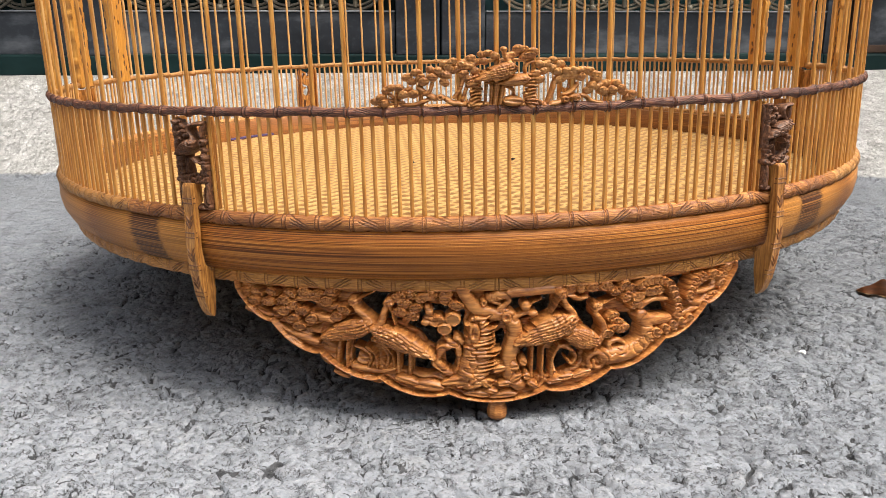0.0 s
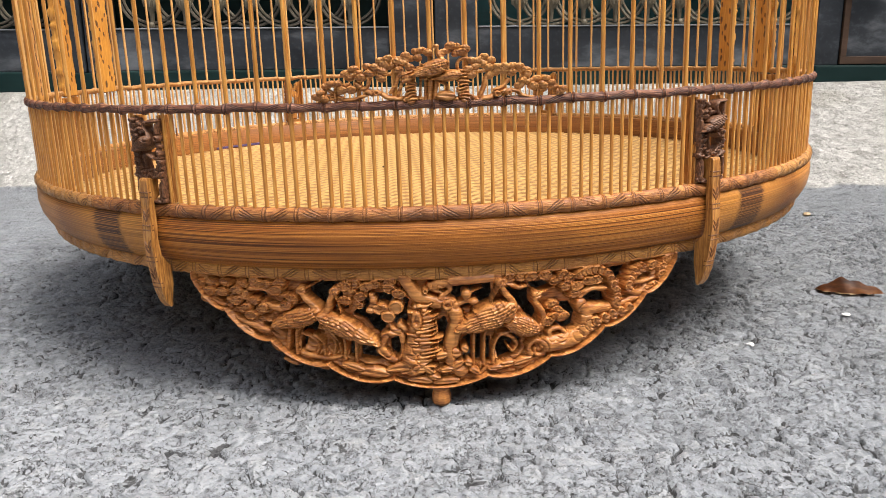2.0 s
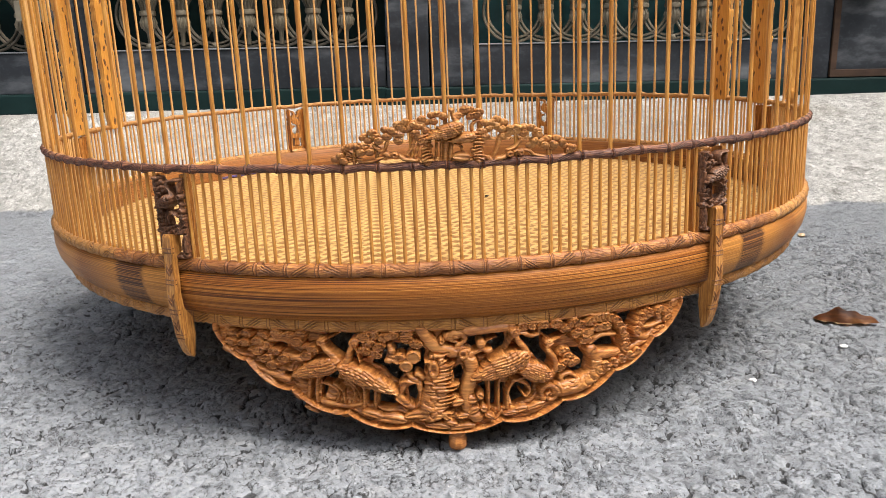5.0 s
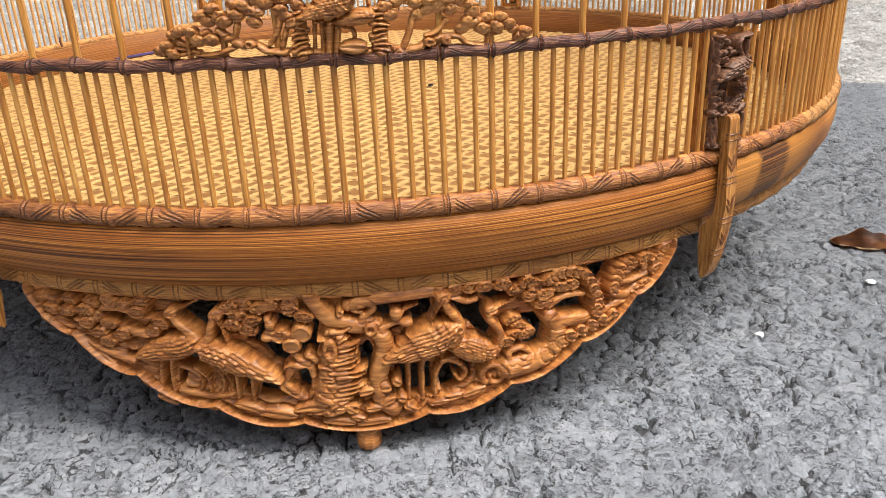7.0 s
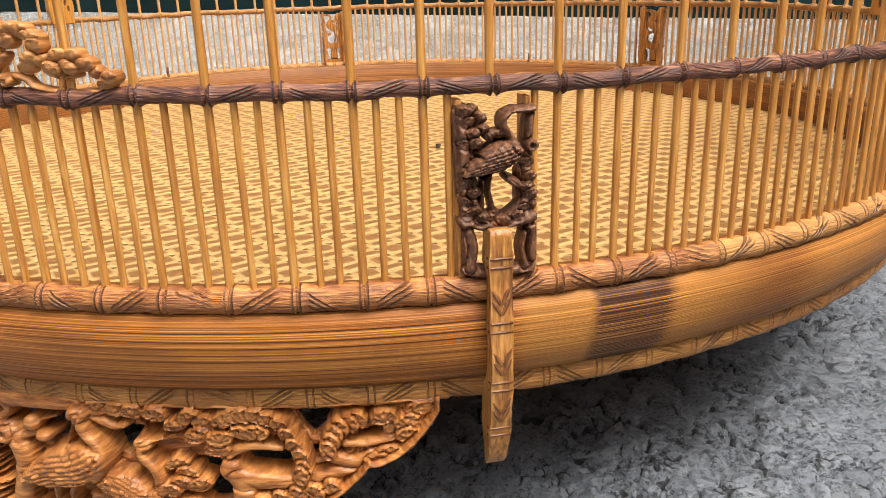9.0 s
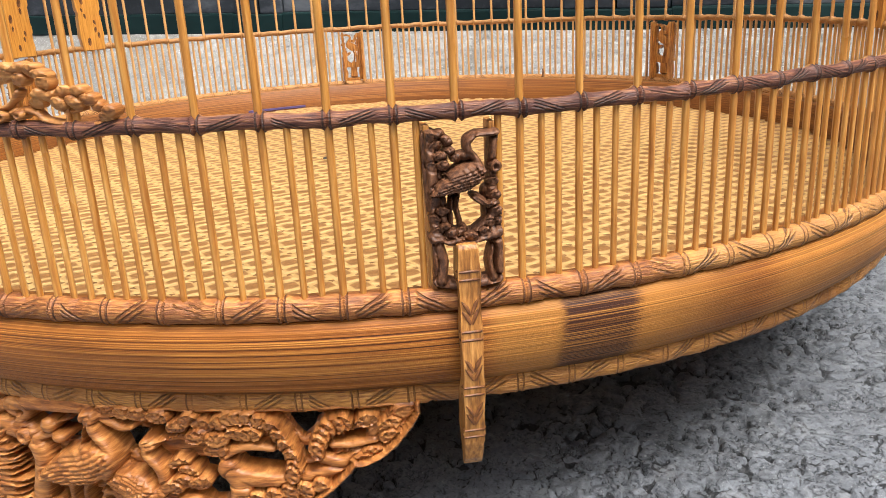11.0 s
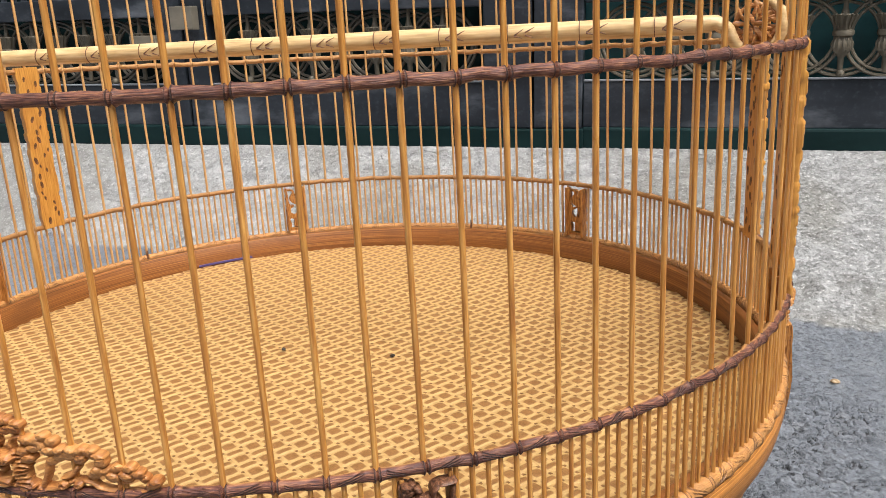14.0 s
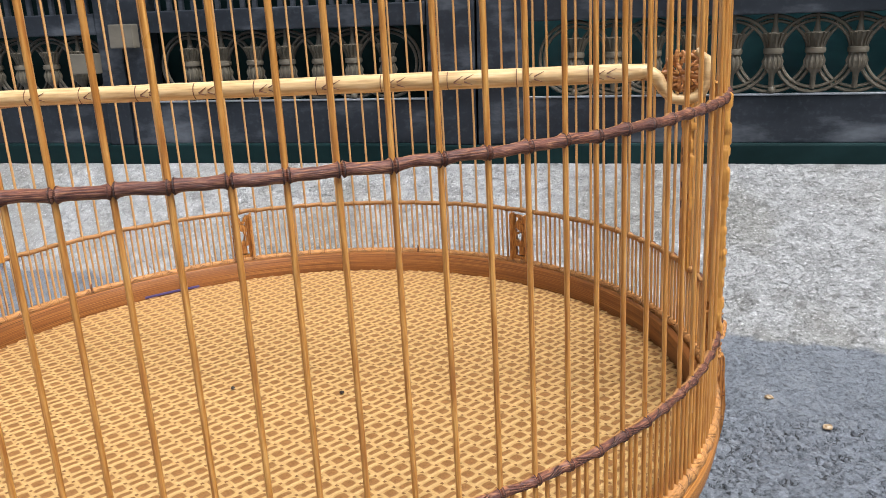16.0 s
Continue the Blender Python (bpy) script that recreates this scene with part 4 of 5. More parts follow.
            for p, a, b, q in zip(ends, ends[1:], ends[2:], ends[3:]):
                for t in (0.0, 0.25, 0.5, 0.75):
                    curve.append(tuple(0.5 * (2 * a[i] + (b[i] - p[i]) * t + (2 * p[i] - 5 * a[i] + 4 * b[i] - q[i]) * t * t + (3 * a[i] - p[i] - 3 * b[i] + q[i]) * t ** 3) for i in (0, 1)))
            pts = curve + [pts[-1]]
        n = len(pts) - 1
        pad = max(r0, r1) + 1.0
        i0, i1 = np.searchsorted(self.u[0], (min(p[0] for p in pts) - pad, max(p[0] for p in pts) + pad))
        j0, j1 = np.searchsorted(self.v[:, 0], (min(p[1] for p in pts) - pad, max(p[1] for p in pts) + pad))
        u, v = self.u[j0:j1, i0:i1], self.v[j0:j1, i0:i1]
        M, Hh = np.full(u.shape, -9.0), np.full(u.shape, -9.0)
        for k in range(n):
            (ax, ay), (bx, by) = pts[k], pts[k + 1]
            dx, dy = bx - ax, by - ay
            t = np.clip(((u - ax) * dx + (v - ay) * dy) / (dx * dx + dy * dy + 1e-9), 0, 1)
            r = r0 + (r1 - r0) * (k + t) / n
            d = np.hypot(u - ax - t * dx, v - ay - t * dy)
            M = np.maximum(M, r - d)
            Hh = np.maximum(Hh, lift + np.sqrt(np.maximum(r * r - d * d, 0)))
        self.over(M, Hh + (0.05 * np.sin(u * 1.9 + v * 2.3 + 2 * np.sin(u * 0.6)) if r0 > 1.0 else 0), window=(slice(j0, j1), slice(i0, i1)))

    def fill(self, m, h):
        self.put(m, h)

    def hollow(self, ground, corners):
        """Cut an open place with the given corners out of a ground mask."""
        best = np.full(self.u.shape, 1e9)
        odd = np.zeros(self.u.shape, bool)
        for (ax, ay), (bx, by) in zip(corners, corners[1:] + corners[:1]):
            dx, dy = bx - ax, by - ay
            t = np.clip(((self.u - ax) * dx + (self.v - ay) * dy) / (dx * dx + dy * dy + 1e-9), 0, 1)
            best = np.minimum(best, np.hypot(self.u - ax - t * dx, self.v - ay - t * dy))
            if ay != by:
                odd ^= ((ay > self.v) != (by > self.v)) & (self.u < ax + (self.v - ay) * dx / dy)
        return np.minimum(ground, np.where(odd, -best, best) - 0.35)

    def floor(self, ground, edge, low):
        """The sunk floor of the carving: flowing clouds along the rim, rough chisel work higher up."""
        u, v = self.u, self.v
        flow = edge * 1.35 + 1.7 * np.sin(u * 0.31 + 0.8 * np.sin(v * 0.4)) + 0.9 * np.sin(u * 0.79 + v * 0.5)
        band = np.clip((9.0 - (v - low)) / 2.5, 0, 1)
        rough = 0.5 * np.sin(u * 1.1 + 1.3 * np.sin(v * 0.9)) * np.sin(v * 1.4 + np.sin(u * 0.6))
        self.fill(ground, -2.3 + rough + band * (1.6 + 1.3 * np.abs(np.sin(flow)) ** 0.7))

    def hoop(self, cx, cy, rx, ry, w, lift=2.0):
        """A small scroll: a closed oval ridge with a sunk middle."""
        q = np.hypot((self.u - cx) / rx, (self.v - cy) / ry)
        m = min(rx, ry)
        away = np.abs(q - 0.72) * m
        self.over((1 - q) * m, lift + np.sqrt(np.maximum(w * w - away * away, 0)) * 1.3 - 0.5 * (q < 0.4))

    def petal(self, cx, cy, rx, ry):
        """One cupped round petal of a plum flower."""
        q = np.hypot((self.u - cx) / rx, (self.v - cy) / ry)
        self.over((1 - q) * min(rx, ry), 2.1 + 0.5 * np.clip((1 - q) / 0.25, 0, 1) - 0.8 * np.clip((0.78 - q) / 0.16, 0, 1) + 0.35 * (self.v - cy) / ry)

    def leafy(self, cx, cy, rx, ry, rot, lift):
        """A low rock or leaf with long sweeping cuts that run to its tips."""
        c, s = math.cos(radians(rot)), math.sin(radians(rot))
        x, y = (self.u - cx) * c + (self.v - cy) * s, -(self.u - cx) * s + (self.v - cy) * c
        half = ry * np.sqrt(np.clip(1 - (x / rx) ** 2, 0, 1)) + 1e-6
        q = np.abs(y) / half
        cut = np.abs(np.sin(y / half * 3.4 + 0.8 * x / rx))
        self.over(np.where(np.abs(x) < rx, (1 - q) * np.minimum(half, ry * 0.6), -1.0), lift + 1.3 * np.sqrt(np.clip(1 - q * q, 0, 1)) + 0.7 * cut)

    def sheet(self, name, material, parent, label, radius, az, back=-2.2, depth=1.0):
        """Turn the carving into a closed mesh standing on a cylinder of the given radius."""
        u, v, m = self.u.copy(), self.v.copy(), self.m
        gy, gx = np.gradient(m, self.res)
        g2 = gx * gx + gy * gy + 0.05
        near = np.abs(m) < self.res * 0.9
        shift = np.clip(m / g2, -self.res * 0.75, self.res * 0.75)
        u[near] -= (shift * gx)[near]
        v[near] -= (shift * gy)[near]
        keep = m > -self.res * 0.9
        h = np.maximum(self.h, back + 0.8)
        soft = h.copy()
        soft[1:-1, 1:-1] = 0.5 * h[1:-1, 1:-1] + 0.125 * (h[:-2, 1:-1] + h[2:, 1:-1] + h[1:-1, :-2] + h[1:-1, 2:])
        h = soft
        h = h - 0.5 * (1 - np.clip(m / 0.5, 0.0, 1.0))
        ny, nx = m.shape
        cell = (m[:-1, :-1] + m[1:, :-1] + m[:-1, 1:] + m[1:, 1:]) / 4 > 0
        cell &= keep[:-1, :-1] & keep[1:, :-1] & keep[:-1, 1:] & keep[1:, 1:]
        a = u / radius

        def places(n):
            return np.stack([(radius + n) * np.sin(a), -(radius + n) * np.cos(a), v], -1).reshape(-1, 3)
        idx = np.arange(ny * nx).reshape(ny, nx)
        F = np.stack([idx[:-1, :-1], idx[:-1, 1:], idx[1:, 1:], idx[1:, :-1]], -1)[cell]
        E = np.concatenate([F[:, [0, 1]], F[:, [1, 2]], F[:, [2, 3]], F[:, [3, 0]]])
        pairs = set(map(tuple, E.tolist()))
        rim = [(p, q) for p, q in pairs if (q, p) not in pairs]
        N = ny * nx
        faces = F.tolist() + [[s + N, r + N, q + N, p + N] for p, q, r, s in F.tolist()]
        faces += [[q, p, p + N, q + N] for p, q in rim]
        V = np.concatenate([places(h * depth), places(np.full_like(h, back))])
        used = np.unique(np.array([i for f in faces for i in f]))
        remap = np.full(2 * N, -1)
        remap[used] = np.arange(len(used))
        me = bpy.data.meshes.new(name)
        me.from_pydata((V[used] * U).tolist(), [], [[int(remap[i]) for i in f] for f in faces])
        me.polygons.foreach_set("use_smooth", [True] * len(me.polygons))
        me.set_sharp_from_angle(angle=radians(52))
        me.materials.append(material)
        ob = new(name, me)
        ob.parent = parent
        ob.matrix_basis = pose(0, 0, 0, 0, 0, az)
        if label:
            ob["label"] = label
        return ob


def foot_panel():
    c = Carving(-84.5, 84.5, 4.8, 44, 0.22)
    u, v = c.u, c.v
    au = np.abs(u)
    cusps = [-15, 15, 36, 55, 71, 83.6]
    low = 8.5 + 0.0043 * u * u + 2.4 * (au / 83) ** 8
    for a, b in zip(cusps, cusps[1:]):
        f = np.clip((au - a) / (b - a), 0, 1)
        low = low - np.where((au >= a) & (au < b), (2.4 if a > 0 else 2.3) * np.sin(f * math.pi) ** 0.7, 0)
    slope = np.gradient(low, axis=1) / c.res
    edge = np.minimum(np.minimum((v - low) / np.sqrt(1 + slope * slope), 43.3 - v), 83.6 - au)
    ground = edge.copy()
    r = random.Random(11)
    # open places between the carved things
    ground = c.hollow(ground, [(-43.8, 38.5), (-40.7, 41.0), (-36.3, 42.3), (-29.3, 41.9), (-32.7, 41.1), (-34.7, 39.1), (-34.9, 36.7), (-36.6, 33.9), (-39.1, 35.8), (-42.4, 37.2)])
    ground = c.hollow(ground, [(-35.8, 34.0), (-34.1, 37.1), (-29.5, 37.7), (-28.9, 34.6), (-29.4, 32.8), (-35.1, 32.8)])
    ground = c.hollow(ground, [(-44.5, 25.6), (-38.4, 28.3), (-37.0, 26.2), (-37.9, 24.8), (-41.2, 24.6), (-43.1, 22.9), (-44.2, 18.8), (-45.0, 18.3)])
    ground = c.hollow(ground, [(-48.6, 24.1), (-47.1, 25.0), (-47.7, 17.5), (-49.1, 17.4)])
    ground = c.hollow(ground, [(-61.2, 38.3), (-57.4, 38.2), (-57.1, 36.3), (-59.7, 36.1)])
    ground = c.hollow(ground, [(-68.1, 30.0), (-65.0, 29.5), (-63.4, 27.9), (-66.4, 28.2)])
    ground = c.hollow(ground, [(-74.9, 35.0), (-70.3, 35.1), (-70.4, 34.0), (-73.1, 34.0)])
    ground = c.hollow(ground, [(-55.9, 38.9), (-54.9, 38.6), (-55.3, 37.8), (-56.4, 37.9)])
    ground = c.hollow(ground, [(-50.1, 36.8), (-47.9, 37.3), (-48.8, 35.9), (-50.4, 35.8)])
    ground = c.hollow(ground, [(-57.9, 27.4), (-54.5, 27.3), (-54.9, 25.8), (-57.6, 26.0)])
    ground = c.hollow(ground, [(-28.8, 23.1), (-27.1, 22.4), (-27.4, 16.8), (-29.1, 17.1)])
    ground = c.hollow(ground, [(-25.1, 20.8), (-19.1, 21.3), (-17.0, 19.4), (-16.9, 16.8), (-21.2, 16.1), (-25.3, 16.8)])
    ground = c.hollow(ground, [(-27.1, 31.1), (-23.7, 35.4), (-20.3, 37.8), (-12.1, 37.0), (-9.7, 35.4), (-10.6, 31.9), (-10.0, 27.6), (-11.2, 25.3), (-16.6, 27.7), (-19.0, 24.7), (-20.8, 25.7), (-23.2, 29.2)])
    ground = c.hollow(ground, [(-15.5, 22.1), (-13.5, 22.9), (-12.8, 20.1), (-13.7, 17.4), (-15.3, 18.6)])
    ground = c.hollow(ground, [(-11.6, 24.7), (-9.4, 23.7), (-10.3, 20.5), (-11.3, 22.1)])
    ground = c.hollow(ground, [(-0.7, 27.4), (1.7, 29.2), (2.8, 26.3), (1.5, 20.4), (0.2, 18.7), (-0.2, 23.4)])
    ground = c.hollow(ground, [(1.9, 37.8), (6.7, 39.7), (16.6, 40.2), (17.1, 35.2), (12.1, 33.0), (5.5, 32.2), (4.4, 35.0)])
    ground = c.hollow(ground, [(7.8, 21.9), (9.7, 22.9), (9.8, 14.6), (7.7, 14.3)])
    ground = c.hollow(ground, [(11.6, 23.2), (13.1, 23.5), (12.9, 14.4), (11.4, 14.3)])
    ground = c.hollow(ground, [(14.9, 21.8), (16.0, 21.7), (15.9, 14.1), (14.8, 14.2)])
    ground = c.hollow(ground, [(18.3, 21.9), (22.8, 22.7), (26.3, 20.0), (25.9, 17.7), (22.6, 15.6), (18.8, 14.3)])
    ground = c.hollow(ground, [(20.3, 36.3), (22.9, 37.6), (29.7, 37.0), (31.3, 33.4), (32.4, 29.3), (30.5, 26.0), (26.7, 31.5), (23.2, 33.3)])
    ground = c.hollow(ground, [(22.2, 42.3), (27.4, 41.9), (28.9, 40.6), (23.7, 40.7)])
    ground = c.hollow(ground, [(29.7, 38.6), (37.8, 39.0), (39.4, 37.6), (34.1, 36.6), (32.0, 36.4)])
    ground = c.hollow(ground, [(37.5, 31.1), (43.1, 30.9), (45.6, 27.0), (44.5, 22.5), (40.8, 22.4), (36.4, 24.5), (40.7, 27.6)])
    ground = c.hollow(ground, [(48.4, 31.8), (52.4, 33.4), (56.1, 32.3), (57.0, 29.4), (51.9, 29.3), (48.9, 29.3)])
    ground = c.hollow(ground, [(58.4, 40.5), (65.1, 40.6), (63.8, 38.4), (61.2, 36.0), (59.8, 37.8)])
    ground = c.hollow(ground, [(69.0, 36.8), (73.3, 37.3), (72.8, 36.2), (69.5, 35.9)])
    ground = c.hollow(ground, [(60.4, 33.3), (63.6, 33.2), (62.3, 31.8), (60.5, 31.7)])
    ground = c.hollow(ground, [(46.3, 36.8), (49.2, 36.8), (48.4, 35.4), (45.9, 35.3)])
    c.floor(ground, edge, low)
    # branches
    c.strip([(-10.6, 43.5), (-8.9, 40.2), (-6.1, 36.9), (-1.2, 35.0), (2.4, 35.0), (4.7, 33.0)], 1.9, 2.1, 0.7)
    c.strip([(4.0, 33.8), (5.6, 29.5), (4.8, 24.8), (3.4, 20.1), (4.0, 14.9), (6.5, 11.9)], 2.2, 2.4, 0.7)
    c.strip([(-2.0, 40.2), (5.3, 41.3), (12.6, 41.6), (19.0, 41.8)], 1.5, 1.3, 0.7)
    c.strip([(19.0, 41.8), (22.7, 39.6), (25.5, 38.0), (27.8, 38.4)], 1.1, 0.6, 0.7)
    c.strip([(0.8, 36.7), (3.8, 39.2), (-0.1, 41.7), (-1.1, 39.0), (0.9, 38.2)], 0.9, 0.6, 0.7)
    c.strip([(5.5, 33.7), (8.8, 34.9), (11.7, 34.4)], 1.0, 0.5, 0.7)
    c.strip([(9.4, 37.0), (11.8, 38.2), (14.0, 38.9)], 0.45, 0.25, 0.7)
    c.strip([(-12.4, 27.6), (-10.1, 26.0), (-7.1, 25.6)], 1.1, 1.3, 0.7)
    c.strip([(-17.5, 24.1), (-12.8, 25.5), (-11.5, 22.1), (-11.8, 17.7), (-14.1, 15.4)], 1.3, 0.8, 0.7)
    c.strip([(-19.2, 19.3), (-16.3, 17.0), (-14.5, 15.8)], 1.2, 1.0, 0.7)
    c.strip([(-16.8, 23.7), (-18.4, 20.5), (-16.3, 17.8)], 1.0, 0.9, 0.7)
    c.strip([(-21.0, 37.8), (-20.6, 34.7), (-18.6, 33.1)], 0.9, 0.7, 0.7)
    c.strip([(-15.8, 29.2), (-14.8, 26.7), (-12.5, 25.7)], 0.7, 0.8, 0.7)
    c.strip([(46.4, 30.4), (48.5, 27.0), (47.8, 22.0), (43.3, 19.2), (35.2, 18.2)], 2.2, 2.9, 0.7)
    c.strip([(47.7, 28.7), (56.8, 27.8), (62.8, 28.9), (69.2, 30.6)], 1.9, 1.0, 0.7)
    c.strip([(46.1, 33.3), (50.3, 35.1), (55.6, 34.6)], 1.0, 0.7, 0.7)
    c.strip([(63.3, 33.2), (68.0, 31.3), (71.5, 32.7), (75.9, 33.6)], 1.2, 0.8, 0.7)
    c.strip([(66.7, 35.1), (70.5, 34.9), (75.8, 35.7)], 0.8, 0.6, 0.7)
    c.strip([(-78.4, 35.0), (-73.9, 32.8), (-68.7, 32.4)], 0.8, 0.7, 0.7)
    c.strip([(-70.3, 34.7), (-65.8, 34.7), (-62.0, 38.5)], 0.7, 0.6, 0.7)
    c.strip([(-62.2, 38.8), (-56.9, 39.1), (-50.9, 37.1), (-45.7, 37.0)], 1.0, 0.7, 0.7)
    c.strip([(-53.2, 33.2), (-57.6, 31.0), (-60.6, 30.0)], 0.9, 0.6, 0.7)
    c.strip([(-70.7, 30.6), (-68.2, 28.4), (-62.2, 26.6), (-56.0, 24.7)], 1.3, 0.9, 0.7)
    c.strip([(-57.3, 33.9), (-51.2, 32.7), (-48.2, 33.3)], 1.2, 0.9, 0.7)
    # curling grass and scrolls
    c.strip([(-43.6, 24.5), (-40.3, 23.2), (-38.7, 20.7), (-40.3, 17.0)], 0.6, 0.36, 1.0)
    c.strip([(-40.3, 24.3), (-37.3, 21.6), (-37.2, 17.2)], 0.55, 0.33, 1.0)
    c.strip([(-38.1, 27.0), (-34.8, 24.9), (-33.3, 21.0), (-34.5, 16.9)], 0.75, 0.45, 1.0)
    c.strip([(-36.6, 26.8), (-33.7, 24.6), (-31.9, 21.0), (-31.7, 17.4)], 0.5, 0.3, 1.0)
    c.strip([(-44.6, 17.9), (-40.7, 17.0), (-36.0, 16.4), (-30.6, 17.5)], 0.9, 0.54, 1.0)
    c.strip([(18.9, 23.3), (22.6, 22.2), (24.7, 19.4), (23.2, 17.1), (21.9, 18.8)], 0.75, 0.45, 1.0)
    c.strip([(29.3, 15.3), (28.6, 18.2), (31.3, 19.9), (34.0, 18.0), (33.3, 15.2), (30.9, 15.1), (30.5, 17.2)], 0.9, 0.54, 1.0)
    c.strip([(36.2, 20.1), (35.6, 22.6), (38.8, 23.2), (41.2, 21.1), (39.6, 19.3), (37.2, 20.4)], 0.9, 0.54, 1.0)
    # four long-legged birds, the far one of each pair first
    c.strip([(-48.7, 25.5), (-50.2, 15.9)], 0.72, 0.55, 0.5)
    c.strip([(-38.3, 30.3), (-45.2, 26.6), (-46.5, 22.7), (-46.8, 16.2)], 0.72, 0.55, 0.5)
    c.feathers(-46.2, 29.4, 9.7, 3.1, 18, 1.2, -1)
    c.strip([(-37.4, 32.3), (-39.6, 34.4), (-42.2, 36.8), (-43.4, 39.1)], 1.15, 0.86, 2.1)
    c.oval(-43.4, 39.1, 1.55, 1.32, 0, 2.4, 0.9)
    c.strip([(-43.4, 39.1), (-36.4, 42.7)], 0.36, 0.16, 2.2)
    c.strip([(-33.5, 27.3), (-30.5, 23.5), (-30.5, 16.1)], 0.72, 0.55, 0.5)
    c.strip([(-26.5, 22.8), (-26.9, 15.6)], 0.72, 0.55, 0.5)
    c.feathers(-28.2, 26.2, 11.2, 3.0, -28, 2.2, 1)
    c.strip([(-37.5, 30.7), (-34.7, 33.4), (-33.9, 36.4), (-32.4, 39.3)], 1.15, 0.86, 3.1)
    c.oval(-32.4, 39.3, 1.55, 1.32, 0, 3.4, 0.9)
    c.strip([(-32.4, 39.3), (-30.8, 31.8)], 0.36, 0.16, 3.2)
    c.strip([(28.4, 23.4), (20.2, 23.2), (17.3, 19.2), (16.9, 12.8)], 0.72, 0.55, 0.5)
    c.feathers(25.4, 25.9, 6.7, 3.3, -20, 1.2, -1)
    c.strip([(30.5, 23.2), (33.2, 26.1), (32.8, 30.1), (30.5, 33.1), (31.1, 35.4)], 1.20, 0.90, 2.1)
    c.oval(31.1, 35.4, 1.62, 1.38, 0, 2.4, 0.9)
    c.strip([(31.1, 35.4), (38.6, 37.7)], 0.36, 0.16, 2.2)
    c.strip([(10.9, 25.2), (10.5, 13.3)], 0.72, 0.55, 0.5)
    c.strip([(21.3, 28.0), (14.9, 24.2), (14.1, 19.7), (13.9, 13.1)], 0.72, 0.55, 0.5)
    c.feathers(14.3, 28.9, 10.4, 3.9, 21, 2.3, -1)
    c.strip([(21.3, 28.4), (23.6, 31.7), (22.9, 34.5), (20.6, 37.4), (19.6, 40.6)], 1.20, 0.90, 3.2)
    c.oval(19.6, 40.6, 1.62, 1.38, 0, 3.5, 0.9)
    c.strip([(19.6, 40.6), (16.3, 33.5)], 0.36, 0.16, 3.3)
    # bark flakes of the old trunk
    stem = [(-8.2, 14.5), (-7.3, 19.7), (-6.4, 25.6), (-5.8, 32.4)]
    c.strip(stem, 4.4, 2.9, 0.2)
    for k in range(19):
        y = 12.6 + 1.2 * k
        mid = -6.6 + 0.06 * k
        if k % 3 == 1:
            c.strip([(mid - 3.6 + r.uniform(-0.8, 0.6), y + 0.5), (mid - 1.0, y + r.uniform(-0.4, 0.3))], 0.25, r.uniform(0.5, 0.8), 3.2)
        tip = mid + 7.4 - 0.035 * abs(k - 8) ** 2 + r.uniform(-2.2, 0.8)
        c.strip([(mid + r.uniform(-1.5, 1.0), y), ((mid + tip) / 2, y + r.uniform(-0.2, 0.4)), (tip, y + r.uniform(0.2, 1.1))], r.uniform(0.7, 1.1), 0.12, r.uniform(2.6, 3.3))
    c.hoop(-7.0, 29.7, 1.7, 3.1, 0.6, 3.3)
    c.hoop(2.6, 34.1, 1.5, 1.7, 0.55, 2.6)
    c.hoop(-4.0, 38.9, 1.0, 1.0, 0.5, 2.4)
    # plum flower, buds, round stones round the roots
    c.petal(-18.1, 33.2, 2.6, 2.0)
    c.petal(-13.4, 33.7, 2.5, 2.4)
    c.petal(-15.9, 30.6, 2.3, 2.0)
    c.oval(-20.3, 35.8, 1.1, 1.5, 0, 1.6, 0.7)
    c.oval(-21.4, 32.9, 1.5, 1.1, 10, 1.6, 0.7)
    c.strip([(-21.4, 34.4), (-20.4, 34.2), (-18.5, 33.6)], 0.6, 0.6, 1.2)
    c.oval(8.7, 37.1, 1.5, 1.6, 0, 1.4, 1.3)
    c.oval(11.0, 34.6, 1.6, 1.0, 0, 1.4, 1.3)
    c.leafy(0.4, 17.4, 1.9, 1.5, 20, 1.3)
    c.leafy(-3.5, 12.4, 2.0, 1.2, -30, 1.3)
    c.leafy(5.2, 18.0, 1.4, 1.8, 20, 1.3)
    c.leafy(7.8, 19.3, 1.3, 1.6, -20, 1.3)
    c.leafy(5.8, 14.4, 1.9, 1.3, 35, 1.3)
    c.leafy(1.9, 12.6, 2.0, 1.2, 10, 1.3)
    c.leafy(10.7, 11.7, 1.9, 1.2, -25, 1.3)
    c.leafy(-6.4, 12.4, 1.8, 1.1, 20, 1.3)
    c.leafy(8.8, 14.6, 1.2, 1.6, 0, 1.3)
    c.leafy(-1.9, 10.1, 2.2, 1.1, -8, 1.3)
    c.leafy(-11.1, 12.5, 2.0, 1.1, 15, 1.3)
    c.leafy(-21.4, 12.1, 5.2, 2.0, -6, 0.6)
    c.leafy(-12.9, 13.7, 4.4, 1.6, 12, 0.6)
    c.leafy(-27.9, 13.9, 3.8, 1.4, -14, 0.6)
    c.leafy(-6.5, 9.2, 4.2, 1.5, -6, 0.6)
    c.leafy(1.8, 8.5, 4.4, 1.4, 6, 0.6)
    c.leafy(-48.4, 15.2, 3.0, 1.2, -20, 0.6)
    c.leafy(-53.3, 19.7, 2.6, 1.2, -40, 0.6)
    c.leafy(-64.5, 25.1, 4.0, 1.3, -26, 0.6)
